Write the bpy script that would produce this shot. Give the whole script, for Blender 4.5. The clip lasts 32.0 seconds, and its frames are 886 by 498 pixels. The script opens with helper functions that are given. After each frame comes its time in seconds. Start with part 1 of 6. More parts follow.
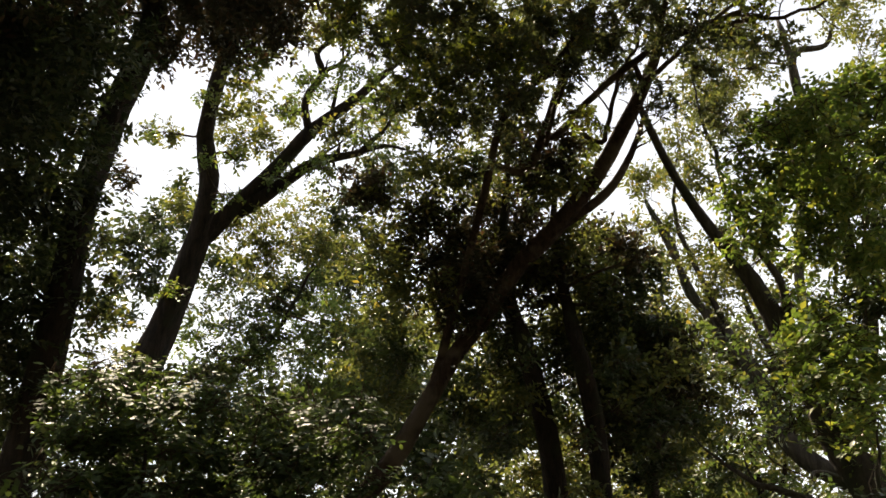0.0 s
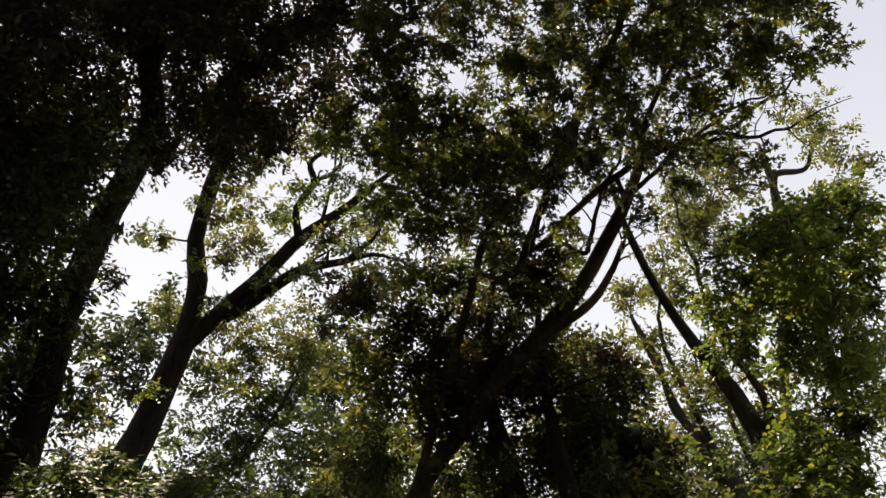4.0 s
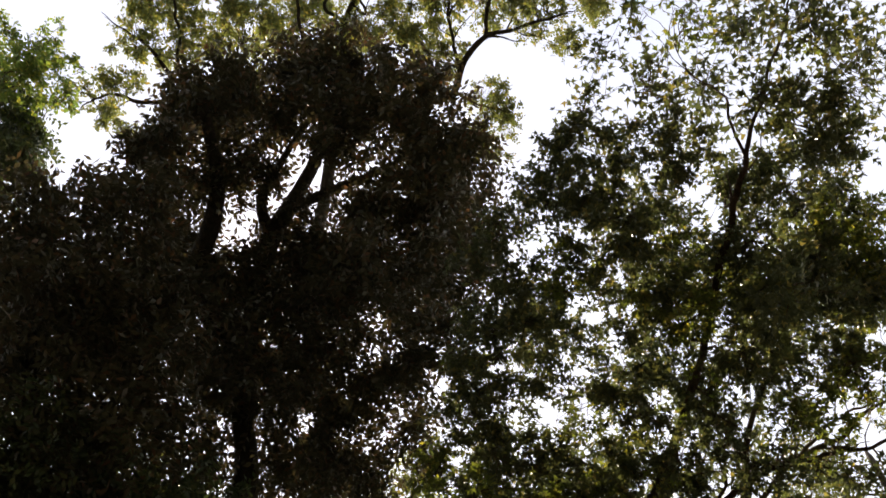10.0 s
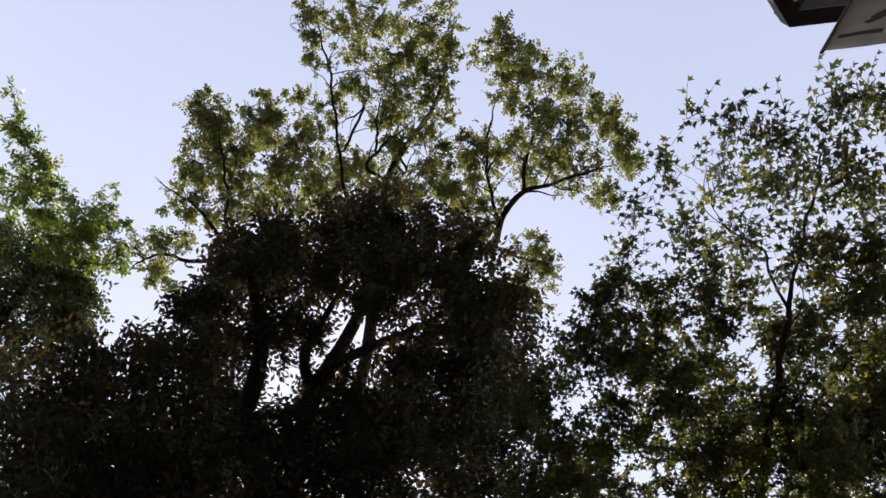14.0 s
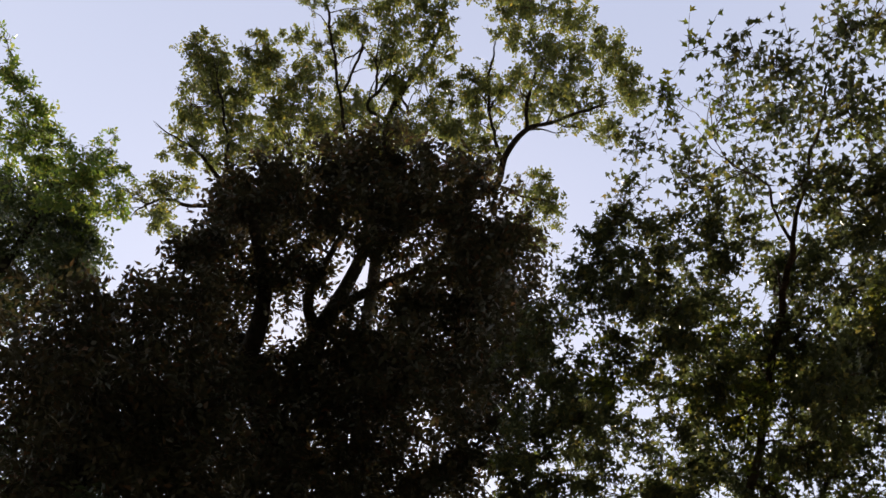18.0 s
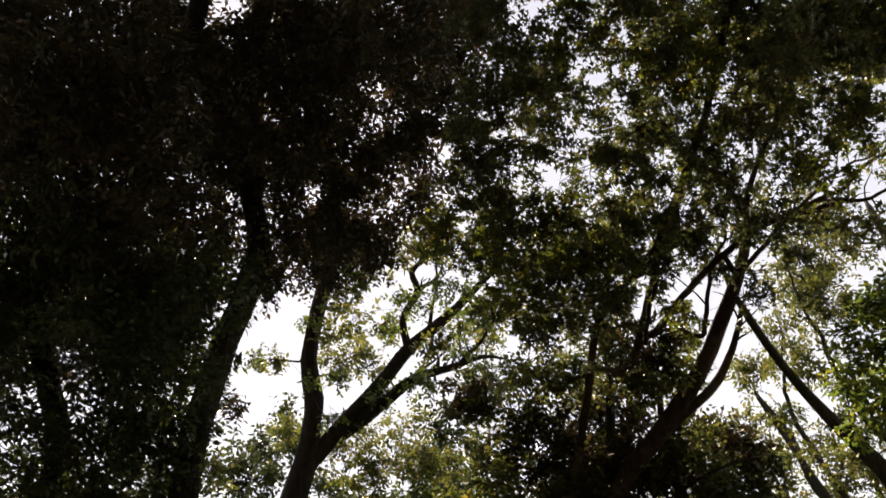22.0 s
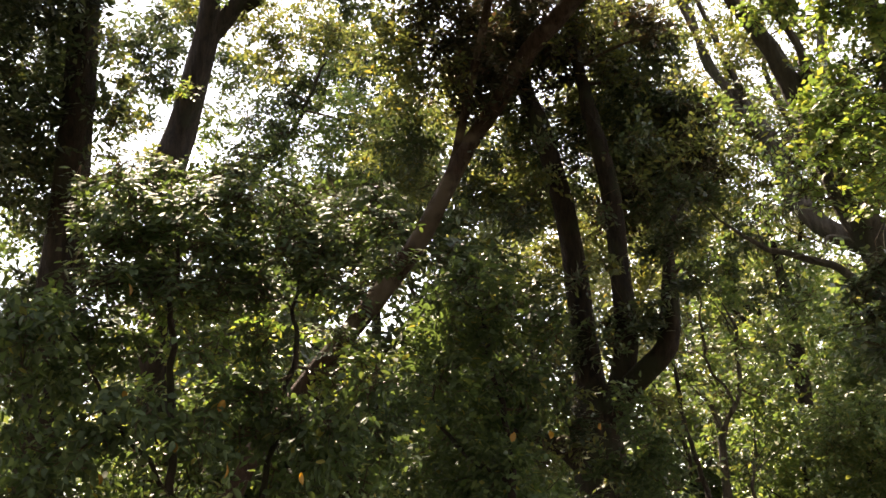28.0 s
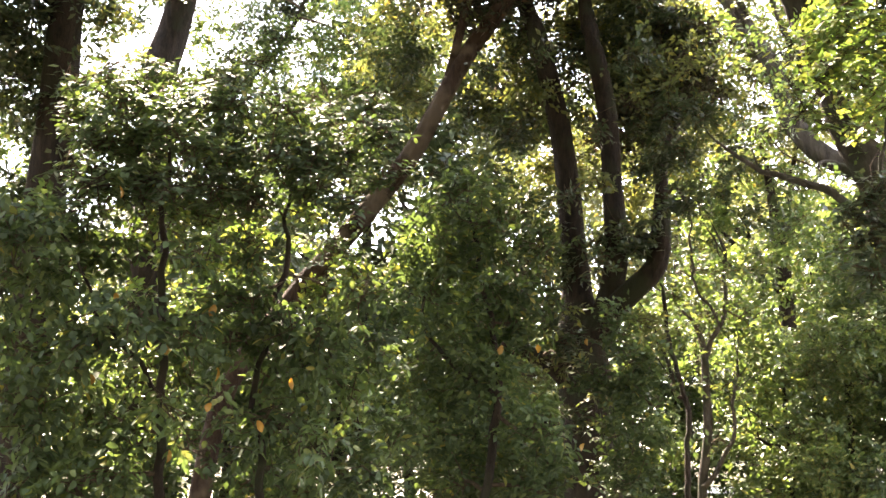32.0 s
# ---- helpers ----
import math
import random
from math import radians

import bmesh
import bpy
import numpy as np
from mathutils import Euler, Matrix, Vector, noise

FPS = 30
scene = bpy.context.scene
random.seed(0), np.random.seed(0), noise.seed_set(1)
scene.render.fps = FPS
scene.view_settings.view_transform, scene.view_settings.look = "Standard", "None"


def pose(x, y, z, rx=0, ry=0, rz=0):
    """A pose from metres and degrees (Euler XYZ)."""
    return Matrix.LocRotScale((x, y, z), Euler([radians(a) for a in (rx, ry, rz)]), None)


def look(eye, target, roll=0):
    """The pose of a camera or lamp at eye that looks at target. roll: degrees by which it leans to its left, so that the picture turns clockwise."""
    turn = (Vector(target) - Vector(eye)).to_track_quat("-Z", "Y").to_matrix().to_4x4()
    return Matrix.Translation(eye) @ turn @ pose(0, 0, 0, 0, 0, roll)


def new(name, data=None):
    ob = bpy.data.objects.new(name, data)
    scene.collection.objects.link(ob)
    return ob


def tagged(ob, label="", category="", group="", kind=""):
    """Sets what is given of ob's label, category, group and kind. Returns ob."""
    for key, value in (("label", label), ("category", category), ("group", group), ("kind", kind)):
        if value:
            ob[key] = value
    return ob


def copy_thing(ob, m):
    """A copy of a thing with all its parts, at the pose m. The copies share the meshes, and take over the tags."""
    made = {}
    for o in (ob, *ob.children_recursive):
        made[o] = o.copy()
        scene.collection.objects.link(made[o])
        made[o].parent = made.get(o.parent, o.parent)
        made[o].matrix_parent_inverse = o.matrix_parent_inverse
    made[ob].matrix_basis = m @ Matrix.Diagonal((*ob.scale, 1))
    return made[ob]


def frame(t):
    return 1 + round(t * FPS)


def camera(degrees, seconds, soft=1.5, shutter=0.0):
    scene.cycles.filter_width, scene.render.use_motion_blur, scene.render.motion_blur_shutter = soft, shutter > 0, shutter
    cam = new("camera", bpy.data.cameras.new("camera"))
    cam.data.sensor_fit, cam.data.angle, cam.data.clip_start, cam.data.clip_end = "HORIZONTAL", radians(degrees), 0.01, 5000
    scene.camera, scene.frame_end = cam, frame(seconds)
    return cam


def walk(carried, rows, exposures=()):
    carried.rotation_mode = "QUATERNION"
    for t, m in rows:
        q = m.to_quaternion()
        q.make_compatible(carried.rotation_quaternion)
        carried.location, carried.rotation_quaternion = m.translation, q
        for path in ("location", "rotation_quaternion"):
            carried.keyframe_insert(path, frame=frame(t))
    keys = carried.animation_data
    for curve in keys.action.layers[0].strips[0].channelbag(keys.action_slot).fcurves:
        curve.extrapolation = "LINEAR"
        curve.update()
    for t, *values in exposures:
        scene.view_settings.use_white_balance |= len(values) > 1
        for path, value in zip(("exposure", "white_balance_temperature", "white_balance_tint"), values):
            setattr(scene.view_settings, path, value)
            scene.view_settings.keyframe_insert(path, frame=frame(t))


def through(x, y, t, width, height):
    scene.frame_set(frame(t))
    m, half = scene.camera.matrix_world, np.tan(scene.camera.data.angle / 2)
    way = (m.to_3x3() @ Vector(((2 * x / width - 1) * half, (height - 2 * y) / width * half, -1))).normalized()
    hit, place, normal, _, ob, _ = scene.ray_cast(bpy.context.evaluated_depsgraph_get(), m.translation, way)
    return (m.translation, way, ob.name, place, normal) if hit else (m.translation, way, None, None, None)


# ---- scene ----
cam = camera(51.1, 32.0, soft=1.55, shutter=0.3)
# seconds, the eye in metres, then its turn in degrees: tilt from straight down, lean, heading to the left
ROWS = [
    (0, -0.023, 0.049, 1.587, 120.63, -0.21, -1.33), (0.5, -0.02, 0.065, 1.564, 121.16, -0.09, -1.66), (1, -0.016, 0.086, 1.521, 121.77, -0.04, -1.74),
    (1.5, -0.003, 0.095, 1.472, 122.24, -0.44, -2.33), (2, 0.018, 0.106, 1.418, 122.9, -0.59, -2.13), (2.5, 0.027, 0.104, 1.399, 124.01, -1.47, -3.46),
    (4.5, 0.046, 0.014, 1.447, 128.72, -0.42, -1.27), (5, 0.019, 0.001, 1.458, 129.35, 0.06, 0.93), (5.5, -0.018, -0.021, 1.477, 131.03, -0.21, 1.08),
    (6, -0.064, -0.028, 1.491, 133.5, -0.49, 1.96), (6.5, -0.063, -0.038, 1.493, 135.04, -0.47, 1.93), (7, -0.069, -0.053, 1.495, 136.74, -0.89, 1.56),
    (7.5, -0.085, -0.072, 1.507, 138.44, -0.79, 2.38), (8, -0.102, -0.102, 1.502, 140.24, -0.79, 2.78), (8.5, -0.095, -0.104, 1.509, 142.18, -0.72, 3.17),
    (9, -0.074, -0.097, 1.51, 143.62, -1.11, 3.47), (9.5, -0.085, -0.078, 1.5, 145.19, -0.85, 3.64), (10, -0.09, -0.068, 1.498, 147.81, -1.35, 4.09),
    (10.5, -0.117, -0.076, 1.486, 150.13, -1.36, 4.4), (11, -0.115, -0.119, 1.475, 152.52, -2.45, 5.41), (11.5, -0.114, -0.141, 1.475, 153.36, -2.58, 5.3),
    (12, -0.077, -0.174, 1.476, 154.05, -3.04, 5.27), (12.5, -0.072, -0.182, 1.485, 155.37, -3.1, 5.25), (13, -0.06, -0.182, 1.498, 156.69, -3.15, 5.37),
    (13.5, -0.054, -0.181, 1.505, 156.91, -3.16, 5.89), (14, -0.074, -0.183, 1.496, 156.81, -3.24, 6.01), (14.5, -0.095, -0.18, 1.48, 156.46, -2.85, 6.26),
    (16.5, -0.021, -0.148, 1.578, 154.99, -3.66, 5.53), (17, -0.015, -0.14, 1.581, 155.35, -3.39, 5.3), (17.5, -0.001, -0.141, 1.603, 154.46, -3.37, 5.71),
    (18, -0.003, -0.131, 1.577, 153.09, -3.27, 7.11), (18.5, 0.005, -0.119, 1.56, 151.67, -3.18, 8.16), (19, 0.031, -0.089, 1.553, 149.26, -2.68, 9.07),
    (19.5, -0.003, -0.066, 1.551, 146.85, -2.32, 7.95), (20, -0.032, -0.029, 1.542, 144.42, -2.32, 7.62), (20.5, -0.043, -0.034, 1.525, 141.92, -2.1, 7.63),
    (21, -0.032, -0.031, 1.495, 139.97, -1.57, 7.78), (21.5, -0.035, -0.052, 1.502, 137.06, -0.25, 6.84), (22, -0.048, -0.045, 1.511, 133.54, -0.29, 6.01),
    (22.5, -0.05, -0.031, 1.491, 131.03, 0.24, 5.55), (23, -0.053, -0.013, 1.46, 127.73, 0.82, 5.09), (23.5, -0.061, 0.031, 1.419, 124.89, 0.96, 3.68),
    (24, -0.046, 0.028, 1.423, 122.55, 0.45, 2.79), (24.5, -0.024, -0.013, 1.481, 119.99, 0.85, 3.21), (25, -0.011, -0.045, 1.503, 118.27, 0.88, 2.09),
    (25.5, 0.006, -0.074, 1.541, 114.98, 1.4, 1.39), (26, 0.016, -0.073, 1.531, 113.35, 1.52, 1.96), (26.5, 0.025, -0.064, 1.536, 110.73, 2.25, 1.06),
    (28.5, 0.015, -0.015, 1.513, 107.37, 1.62, 1.22), (29, 0.017, -0.016, 1.508, 106.81, 1.38, 1.64), (29.5, 0.019, -0.016, 1.507, 106.27, 1.42, 1.26),
    (30, 0.01, -0.015, 1.508, 105.28, 1.52, 1.11), (30.5, 0.009, -0.004, 1.498, 104.28, 0.85, 0.43), (31, 0.01, 0.003, 1.491, 103.13, 0.6, -0.01),
    (31.5, 0.007, 0.007, 1.494, 102.85, 0.41, -0.27), (32, 0, 0, 1.5, 102.47, 0.49, 0.01),
]
walk(cam, [(t, pose(x, y, z, rx, ry, rz)) for t, x, y, z, rx, ry, rz in ROWS], [
    (0.0, 1.34, 8600, 12), (2.5, 1.24, 8600, 12), (5.0, 0.8, 8600, 16), (7.0, 0.9, 8600, 16), (9.0, 1.25, 8300, 16), (10.0, 1.6, 8300, 16), (11.5, 1.52, 8000, 16), (12.5, 1.28, 7500, 17), (14.0, 1.12, 7400, 17), (18.0, 1.0, 7600, 17), (20.0, 1.32, 8100, 17), (21.0, 1.2, 8500, 17), (22.5, 1.02, 8800, 17), (24.0, 0.78, 8900, 17), (25.0, 0.80, 8800, 18), (25.5, 0.92, 8750, 18), (26.5, 1.2, 8700, 18),
    (28.5, 2.95, 8150, 18), (30.0, 3.42, 7950, 18), (32.0, 3.8, 7850, 18),
])

# ---- sky and sun ----
def ramp(nodes, stops):
    r = nodes.new("ShaderNodeValToRGB")
    while len(r.color_ramp.elements) < len(stops):
        r.color_ramp.elements.new(0.5)
    for el, (p, c) in zip(r.color_ramp.elements, stops):
        el.position, el.color = p, (*c, 1)
    return r


SUN_UP, SUN_AZ = 55.7, -19.2
world = bpy.data.worlds.new("world")
scene.world = world
world.use_nodes = True
wn = world.node_tree.nodes
sky = wn.new("ShaderNodeTexSky")
sky.sky_type, sky.sun_disc = "NISHITA", False
sky.sun_elevation, sky.sun_rotation = radians(SUN_UP), radians(SUN_AZ)
sky.air_density, sky.dust_density, sky.ozone_density = 1.0, 0.15, 0.8
wn["Background"].inputs["Strength"].default_value = 0.15
haze = wn.new("ShaderNodeMix")
haze.data_type = "RGBA"
haze.inputs[0].default_value = 0.6
height = wn.new("ShaderNodeSeparateXYZ")
veil = ramp(wn, [(0.3, (0.80, 0.84, 0.88)), (0.82, (0.48, 0.53, 0.635)), (0.97, (0.38, 0.43, 0.545))])
bright = wn.new("ShaderNodeVectorMath")
bright.operation = "SCALE"
bright.inputs["Scale"].default_value = 5.1
world.node_tree.links.new(wn.new("ShaderNodeTexCoord").outputs["Generated"], height.inputs[0])
world.node_tree.links.new(height.outputs["Z"], veil.inputs[0])
world.node_tree.links.new(veil.outputs["Color"], bright.inputs[0])
world.node_tree.links.new(bright.outputs[0], haze.inputs[7])
world.node_tree.links.new(sky.outputs["Color"], haze.inputs[6])
world.node_tree.links.new(haze.outputs[2], wn["Background"].inputs["Color"])
sun = new("sun", bpy.data.lights.new("sun", "SUN"))
sun.data.energy, sun.data.angle, sun.data.color = 5.0, radians(0.55), (1.0, 0.95, 0.86)
sun_dir = Vector((math.cos(radians(SUN_UP)) * math.sin(radians(SUN_AZ)), math.cos(radians(SUN_UP)) * math.cos(radians(SUN_AZ)), math.sin(radians(SUN_UP))))
sun.matrix_world = look(sun_dir * 60, (0, 0, 0))


# ---- materials ----
def material(name):
    m = bpy.data.materials.new(name)
    m.use_nodes = True
    return m, m.node_tree.nodes, m.node_tree.links


def leaf_material(name, stops, clear, through=0.45, gloss=0.35, shine=0.5):
    """Leaf: stops of colour from leaf to leaf, the tint of light that comes through, how much comes through, roughness."""
    m, n, l = material(name)
    geo = n.new("ShaderNodeNewGeometry")
    r = ramp(n, stops)
    l.new(geo.outputs["Random Per Island"], r.inputs[0])
    patch = n.new("ShaderNodeTexNoise")
    patch.inputs["Scale"].default_value, patch.inputs["Detail"].default_value = 1.3, 3.0
    coord = n.new("ShaderNodeTexCoord")
    l.new(coord.outputs["Object"], patch.inputs["Vector"])
    tone = n.new("ShaderNodeMapRange")
    tone.inputs["From Min"].default_value, tone.inputs["From Max"].default_value = 0.3, 0.7
    tone.inputs["To Min"].default_value, tone.inputs["To Max"].default_value = 0.7, 1.3
    l.new(patch.outputs["Fac"], tone.inputs["Value"])
    hue = n.new("ShaderNodeHueSaturation")
    l.new(r.outputs["Color"], hue.inputs["Color"])
    l.new(tone.outputs["Result"], hue.inputs["Value"])
    p = n["Principled BSDF"]
    p.inputs["Roughness"].default_value = gloss
    p.inputs["Specular IOR Level"].default_value = shine
    l.new(hue.outputs["Color"], p.inputs["Base Color"])
    tr = n.new("ShaderNodeBsdfTranslucent")
    mul = n.new("ShaderNodeMix")
    mul.data_type, mul.blend_type = "RGBA", "MULTIPLY"
    mul.inputs[0].default_value = 1.0
    l.new(hue.outputs["Color"], mul.inputs[6])
    mul.inputs[7].default_value = (*clear, 1)
    l.new(mul.outputs[2], tr.inputs["Color"])
    mix = n.new("ShaderNodeMixShader")
    mix.inputs[0].default_value = through
    l.new(p.outputs[0], mix.inputs[1])
    l.new(tr.outputs[0], mix.inputs[2])
    l.new(mix.outputs[0], n["Material Output"].inputs["Surface"])
    return m


def bark_material(name, dark, light, moss=None, scale=14.0):
    m, n, l = material(name)
    coord = n.new("ShaderNodeTexCoord")
    stretch = n.new("ShaderNodeMapping")
    stretch.inputs["Scale"].default_value = (1, 1, 0.22)
    l.new(coord.outputs["Object"], stretch.inputs["Vector"])
    crack = n.new("ShaderNodeTexNoise")
    crack.inputs["Scale"].default_value, crack.inputs["Detail"].default_value, crack.inputs["Roughness"].default_value = scale, 8, 0.7
    l.new(stretch.outputs[0], crack.inputs["Vector"])
    r = ramp(n, [(0.32, dark), (0.68, light)])
    l.new(crack.outputs["Fac"], r.inputs[0])
    col = r.outputs["Color"]
    if moss:
        blot = n.new("ShaderNodeTexNoise")
        blot.inputs["Scale"].default_value, blot.inputs["Detail"].default_value = 2.2, 6
        l.new(coord.outputs["Object"], blot.inputs["Vector"])
        mask = ramp(n, [(0.5, (0, 0, 0)), (0.62, (1, 1, 1))])
        l.new(blot.outputs["Fac"], mask.inputs[0])
        mx = n.new("ShaderNodeMix")
        mx.data_type = "RGBA"
        l.new(mask.outputs["Color"], mx.inputs[0])
        l.new(col, mx.inputs[6])
        mx.inputs[7].default_value = (*moss, 1)
        col = mx.outputs[2]
    p = n["Principled BSDF"]
    p.inputs["Roughness"].default_value, p.inputs["Specular IOR Level"].default_value = 0.95, 0.2
    l.new(col, p.inputs["Base Color"])
    b = n.new("ShaderNodeBump")
    b.inputs["Strength"].default_value, b.inputs["Distance"].default_value = 1.0, 0.06
    l.new(crack.outputs["Fac"], b.inputs["Height"])
    l.new(b.outputs[0], p.inputs["Normal"])
    return m


BARK_BROWN = bark_material("bark_brown", (0.010, 0.008, 0.007), (0.046, 0.033, 0.025), (0.028, 0.029, 0.018))
BARK_RED = bark_material("bark_red_brown", (0.017, 0.010, 0.008), (0.074, 0.046, 0.034), (0.112, 0.086, 0.064), 18)
BARK_GREY = bark_material("bark_grey", (0.026, 0.022, 0.018), (0.095, 0.080, 0.064), (0.040, 0.043, 0.028))
BARK_DARK = bark_material("bark_dark", (0.009, 0.007, 0.006), (0.040, 0.028, 0.021), (0.026, 0.028, 0.016))
TWIG = bark_material("twig_bark", (0.03, 0.022, 0.015), (0.12, 0.085, 0.055), None, 30)
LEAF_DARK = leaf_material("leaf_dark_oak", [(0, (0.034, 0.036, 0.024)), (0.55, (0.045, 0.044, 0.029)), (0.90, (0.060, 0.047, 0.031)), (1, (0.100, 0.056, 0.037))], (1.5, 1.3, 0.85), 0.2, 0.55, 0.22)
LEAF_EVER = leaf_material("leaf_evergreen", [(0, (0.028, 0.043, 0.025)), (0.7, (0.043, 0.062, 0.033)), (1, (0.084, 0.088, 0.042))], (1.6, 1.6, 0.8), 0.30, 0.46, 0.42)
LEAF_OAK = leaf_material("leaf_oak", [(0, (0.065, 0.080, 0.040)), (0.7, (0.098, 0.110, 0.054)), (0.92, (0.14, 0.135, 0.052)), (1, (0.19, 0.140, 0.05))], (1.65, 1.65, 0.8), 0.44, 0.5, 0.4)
LEAF_ASH = leaf_material("leaf_ash", [(0, (0.045, 0.058, 0.038)), (0.7, (0.068, 0.080, 0.046)), (0.9, (0.12, 0.12, 0.055)), (1, (0.20, 0.165, 0.075))], (1.6, 1.6, 0.85), 0.30, 0.48, 0.4)
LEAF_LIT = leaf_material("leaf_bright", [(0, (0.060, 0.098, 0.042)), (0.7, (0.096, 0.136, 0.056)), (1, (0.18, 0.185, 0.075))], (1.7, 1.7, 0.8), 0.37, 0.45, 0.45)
LEAF_BUSH = leaf_material("leaf_camellia", [(0, (0.038, 0.060, 0.033)), (0.7, (0.060, 0.090, 0.044)), (0.97, (0.092, 0.118, 0.052)), (1, (0.22, 0.19, 0.06))], (1.75, 1.75, 0.75), 0.36, 0.6, 0.26)
# Lit copy of LEAF_ASH: sunlight put into a brighter, clearer yellow-green.
LEAF_ASH_LIT = leaf_material("leaf_ash_sunlit", [(0, (0.062, 0.082, 0.034)), (0.7, (0.096, 0.116, 0.042)), (1, (0.20, 0.175, 0.06))], (1.65, 1.65, 0.6), 0.42, 0.5, 0.35)
# Brighter version of LEAF_LIT, with sunshine put into the colour.
LEAF_SUN = leaf_material("leaf_sunlit_green", [(0, (0.066, 0.112, 0.044)), (0.7, (0.112, 0.155, 0.060)), (1, (0.22, 0.215, 0.075))], (1.7, 1.72, 0.7), 0.42, 0.45, 0.45)
LEAF_YELLOW = leaf_material("leaf_yellowed", [(0, (0.22, 0.105, 0.022)), (1, (0.32, 0.19, 0.035))], (1.4, 1.2, 0.5), 0.4, 0.5)


def ground_material():
    m, n, l = material("forest_floor")
    coord = n.new("ShaderNodeTexCoord")
    a = n.new("ShaderNodeTexNoise")
    a.inputs["Scale"].default_value, a.inputs["Detail"].default_value = 0.35, 6
    b = n.new("ShaderNodeTexVoronoi")
    b.inputs["Scale"].default_value = 16
    for x in (a, b):
        l.new(coord.outputs["Object"], x.inputs["Vector"])
    litter = ramp(n, [(0.0, (0.050, 0.035, 0.022)), (0.5, (0.085, 0.060, 0.036)), (1.0, (0.15, 0.11, 0.07))])
    l.new(b.outputs["Color"], litter.inputs[0])
    soil = ramp(n, [(0.4, (0.055, 0.043, 0.030)), (0.6, (0.042, 0.062, 0.022))])
    l.new(a.outputs["Fac"], soil.inputs[0])
    mx = n.new("ShaderNodeMix")
    mx.data_type = "RGBA"
    l.new(a.outputs["Fac"], mx.inputs[0])
    l.new(litter.outputs["Color"], mx.inputs[6])
    l.new(soil.outputs["Color"], mx.inputs[7])
    l.new(mx.outputs[2], n["Principled BSDF"].inputs["Base Color"])
    n["Principled BSDF"].inputs["Roughness"].default_value = 0.95
    bump = n.new("ShaderNodeBump")
    bump.inputs["Distance"].default_value = 0.02
    l.new(b.outputs["Distance"], bump.inputs["Height"])
    l.new(bump.outputs[0], n["Principled BSDF"].inputs["Normal"])
    return m


# ---- ground ----
def ground():
    bm = bmesh.new()
    ring = [0.0] + [0.9 * 1.17 ** k for k in range(56)]
    rows = []
    for rad in ring:
        row = []
        for k in range(72):
            a = 2 * math.pi * k / 72
            x, y = rad * math.sin(a), rad * math.cos(a)
            h = 0.10 * noise.noise((x * 0.25, y * 0.25, 3.1)) + 0.04 * noise.noise((x * 1.1, y * 1.1, 7.7))
            row.append(bm.verts.new((x, y, h * min(1, 30 / (rad + 1)))))
        rows.append(row)
    for r0, r1 in zip(rows[1:], rows[2:]):
        for k in range(72):
            bm.faces.new((r0[k], r0[(k + 1) % 72], r1[(k + 1) % 72], r1[k]))
    bm.faces.new(list(reversed(rows[1])))
    for v in rows[0]:
        bm.verts.remove(v)
    bmesh.ops.recalc_face_normals(bm, faces=bm.faces)
    me = bpy.data.meshes.new("ground")
    bm.to_mesh(me)
    me.materials.append(ground_material())
    for p in me.polygons:
        p.use_smooth = True
    return tagged(new("ground", me), "woodland floor of bare soil and fallen leaves", "ground", kind="structure")


ground()


# ---- trees ----
def mesh_object(name, verts, faces, mat, parent=None, label="", smooth=True):
    """One mesh from an array of corners and an array of faces with the same number of corners each."""
    verts, faces = np.asarray(verts, np.float32), np.asarray(faces, np.int32)
    me = bpy.data.meshes.new(name)
    me.vertices.add(len(verts))
    me.vertices.foreach_set("co", verts.ravel())
    k = faces.shape[1]
    me.loops.add(faces.size)
    me.loops.foreach_set("vertex_index", faces.ravel())
    me.polygons.add(len(faces))
    me.polygons.foreach_set("loop_start", np.arange(0, faces.size, k, dtype=np.int32))
    if smooth:
        me.polygons.foreach_set("use_smooth", np.ones(len(faces), bool))
    me.update(calc_edges=True)
    me.materials.append(mat)
    ob = new(name, me)
    ob.parent = parent
    return tagged(ob, label)


def unit(a):
    return a / (np.linalg.norm(a, axis=-1, keepdims=True) + 1e-9)


def smooth_path(points, step):
    """A smooth line through points of x, y, z, radius."""
    p = np.asarray(points, float)
    p = np.vstack([2 * p[0] - p[1], p, 2 * p[-1] - p[-2]])
    p[0, 3], p[-1, 3] = p[1, 3], p[-2, 3]
    out = []
    for a, b, c, d in zip(p[:-3], p[1:-2], p[2:-1], p[3:]):
        m = max(2, int(np.linalg.norm(c[:3] - b[:3]) / step))
        ab, bc, cd = (np.linalg.norm(q[:3] - p_[:3]) + 1e-6 for p_, q in ((a, b), (b, c), (c, d)))
        u, w = (c - a) / (ab + bc) * bc, (d - b) / (bc + cd) * bc
        for t in np.linspace(0, 1, m, endpoint=False):
            out.append((2 * t ** 3 - 3 * t * t + 1) * b + (t ** 3 - 2 * t * t + t) * u + (3 * t * t - 2 * t ** 3) * c + (t ** 3 - t * t) * w)
    out.append(p[-2])
    return np.array(out)


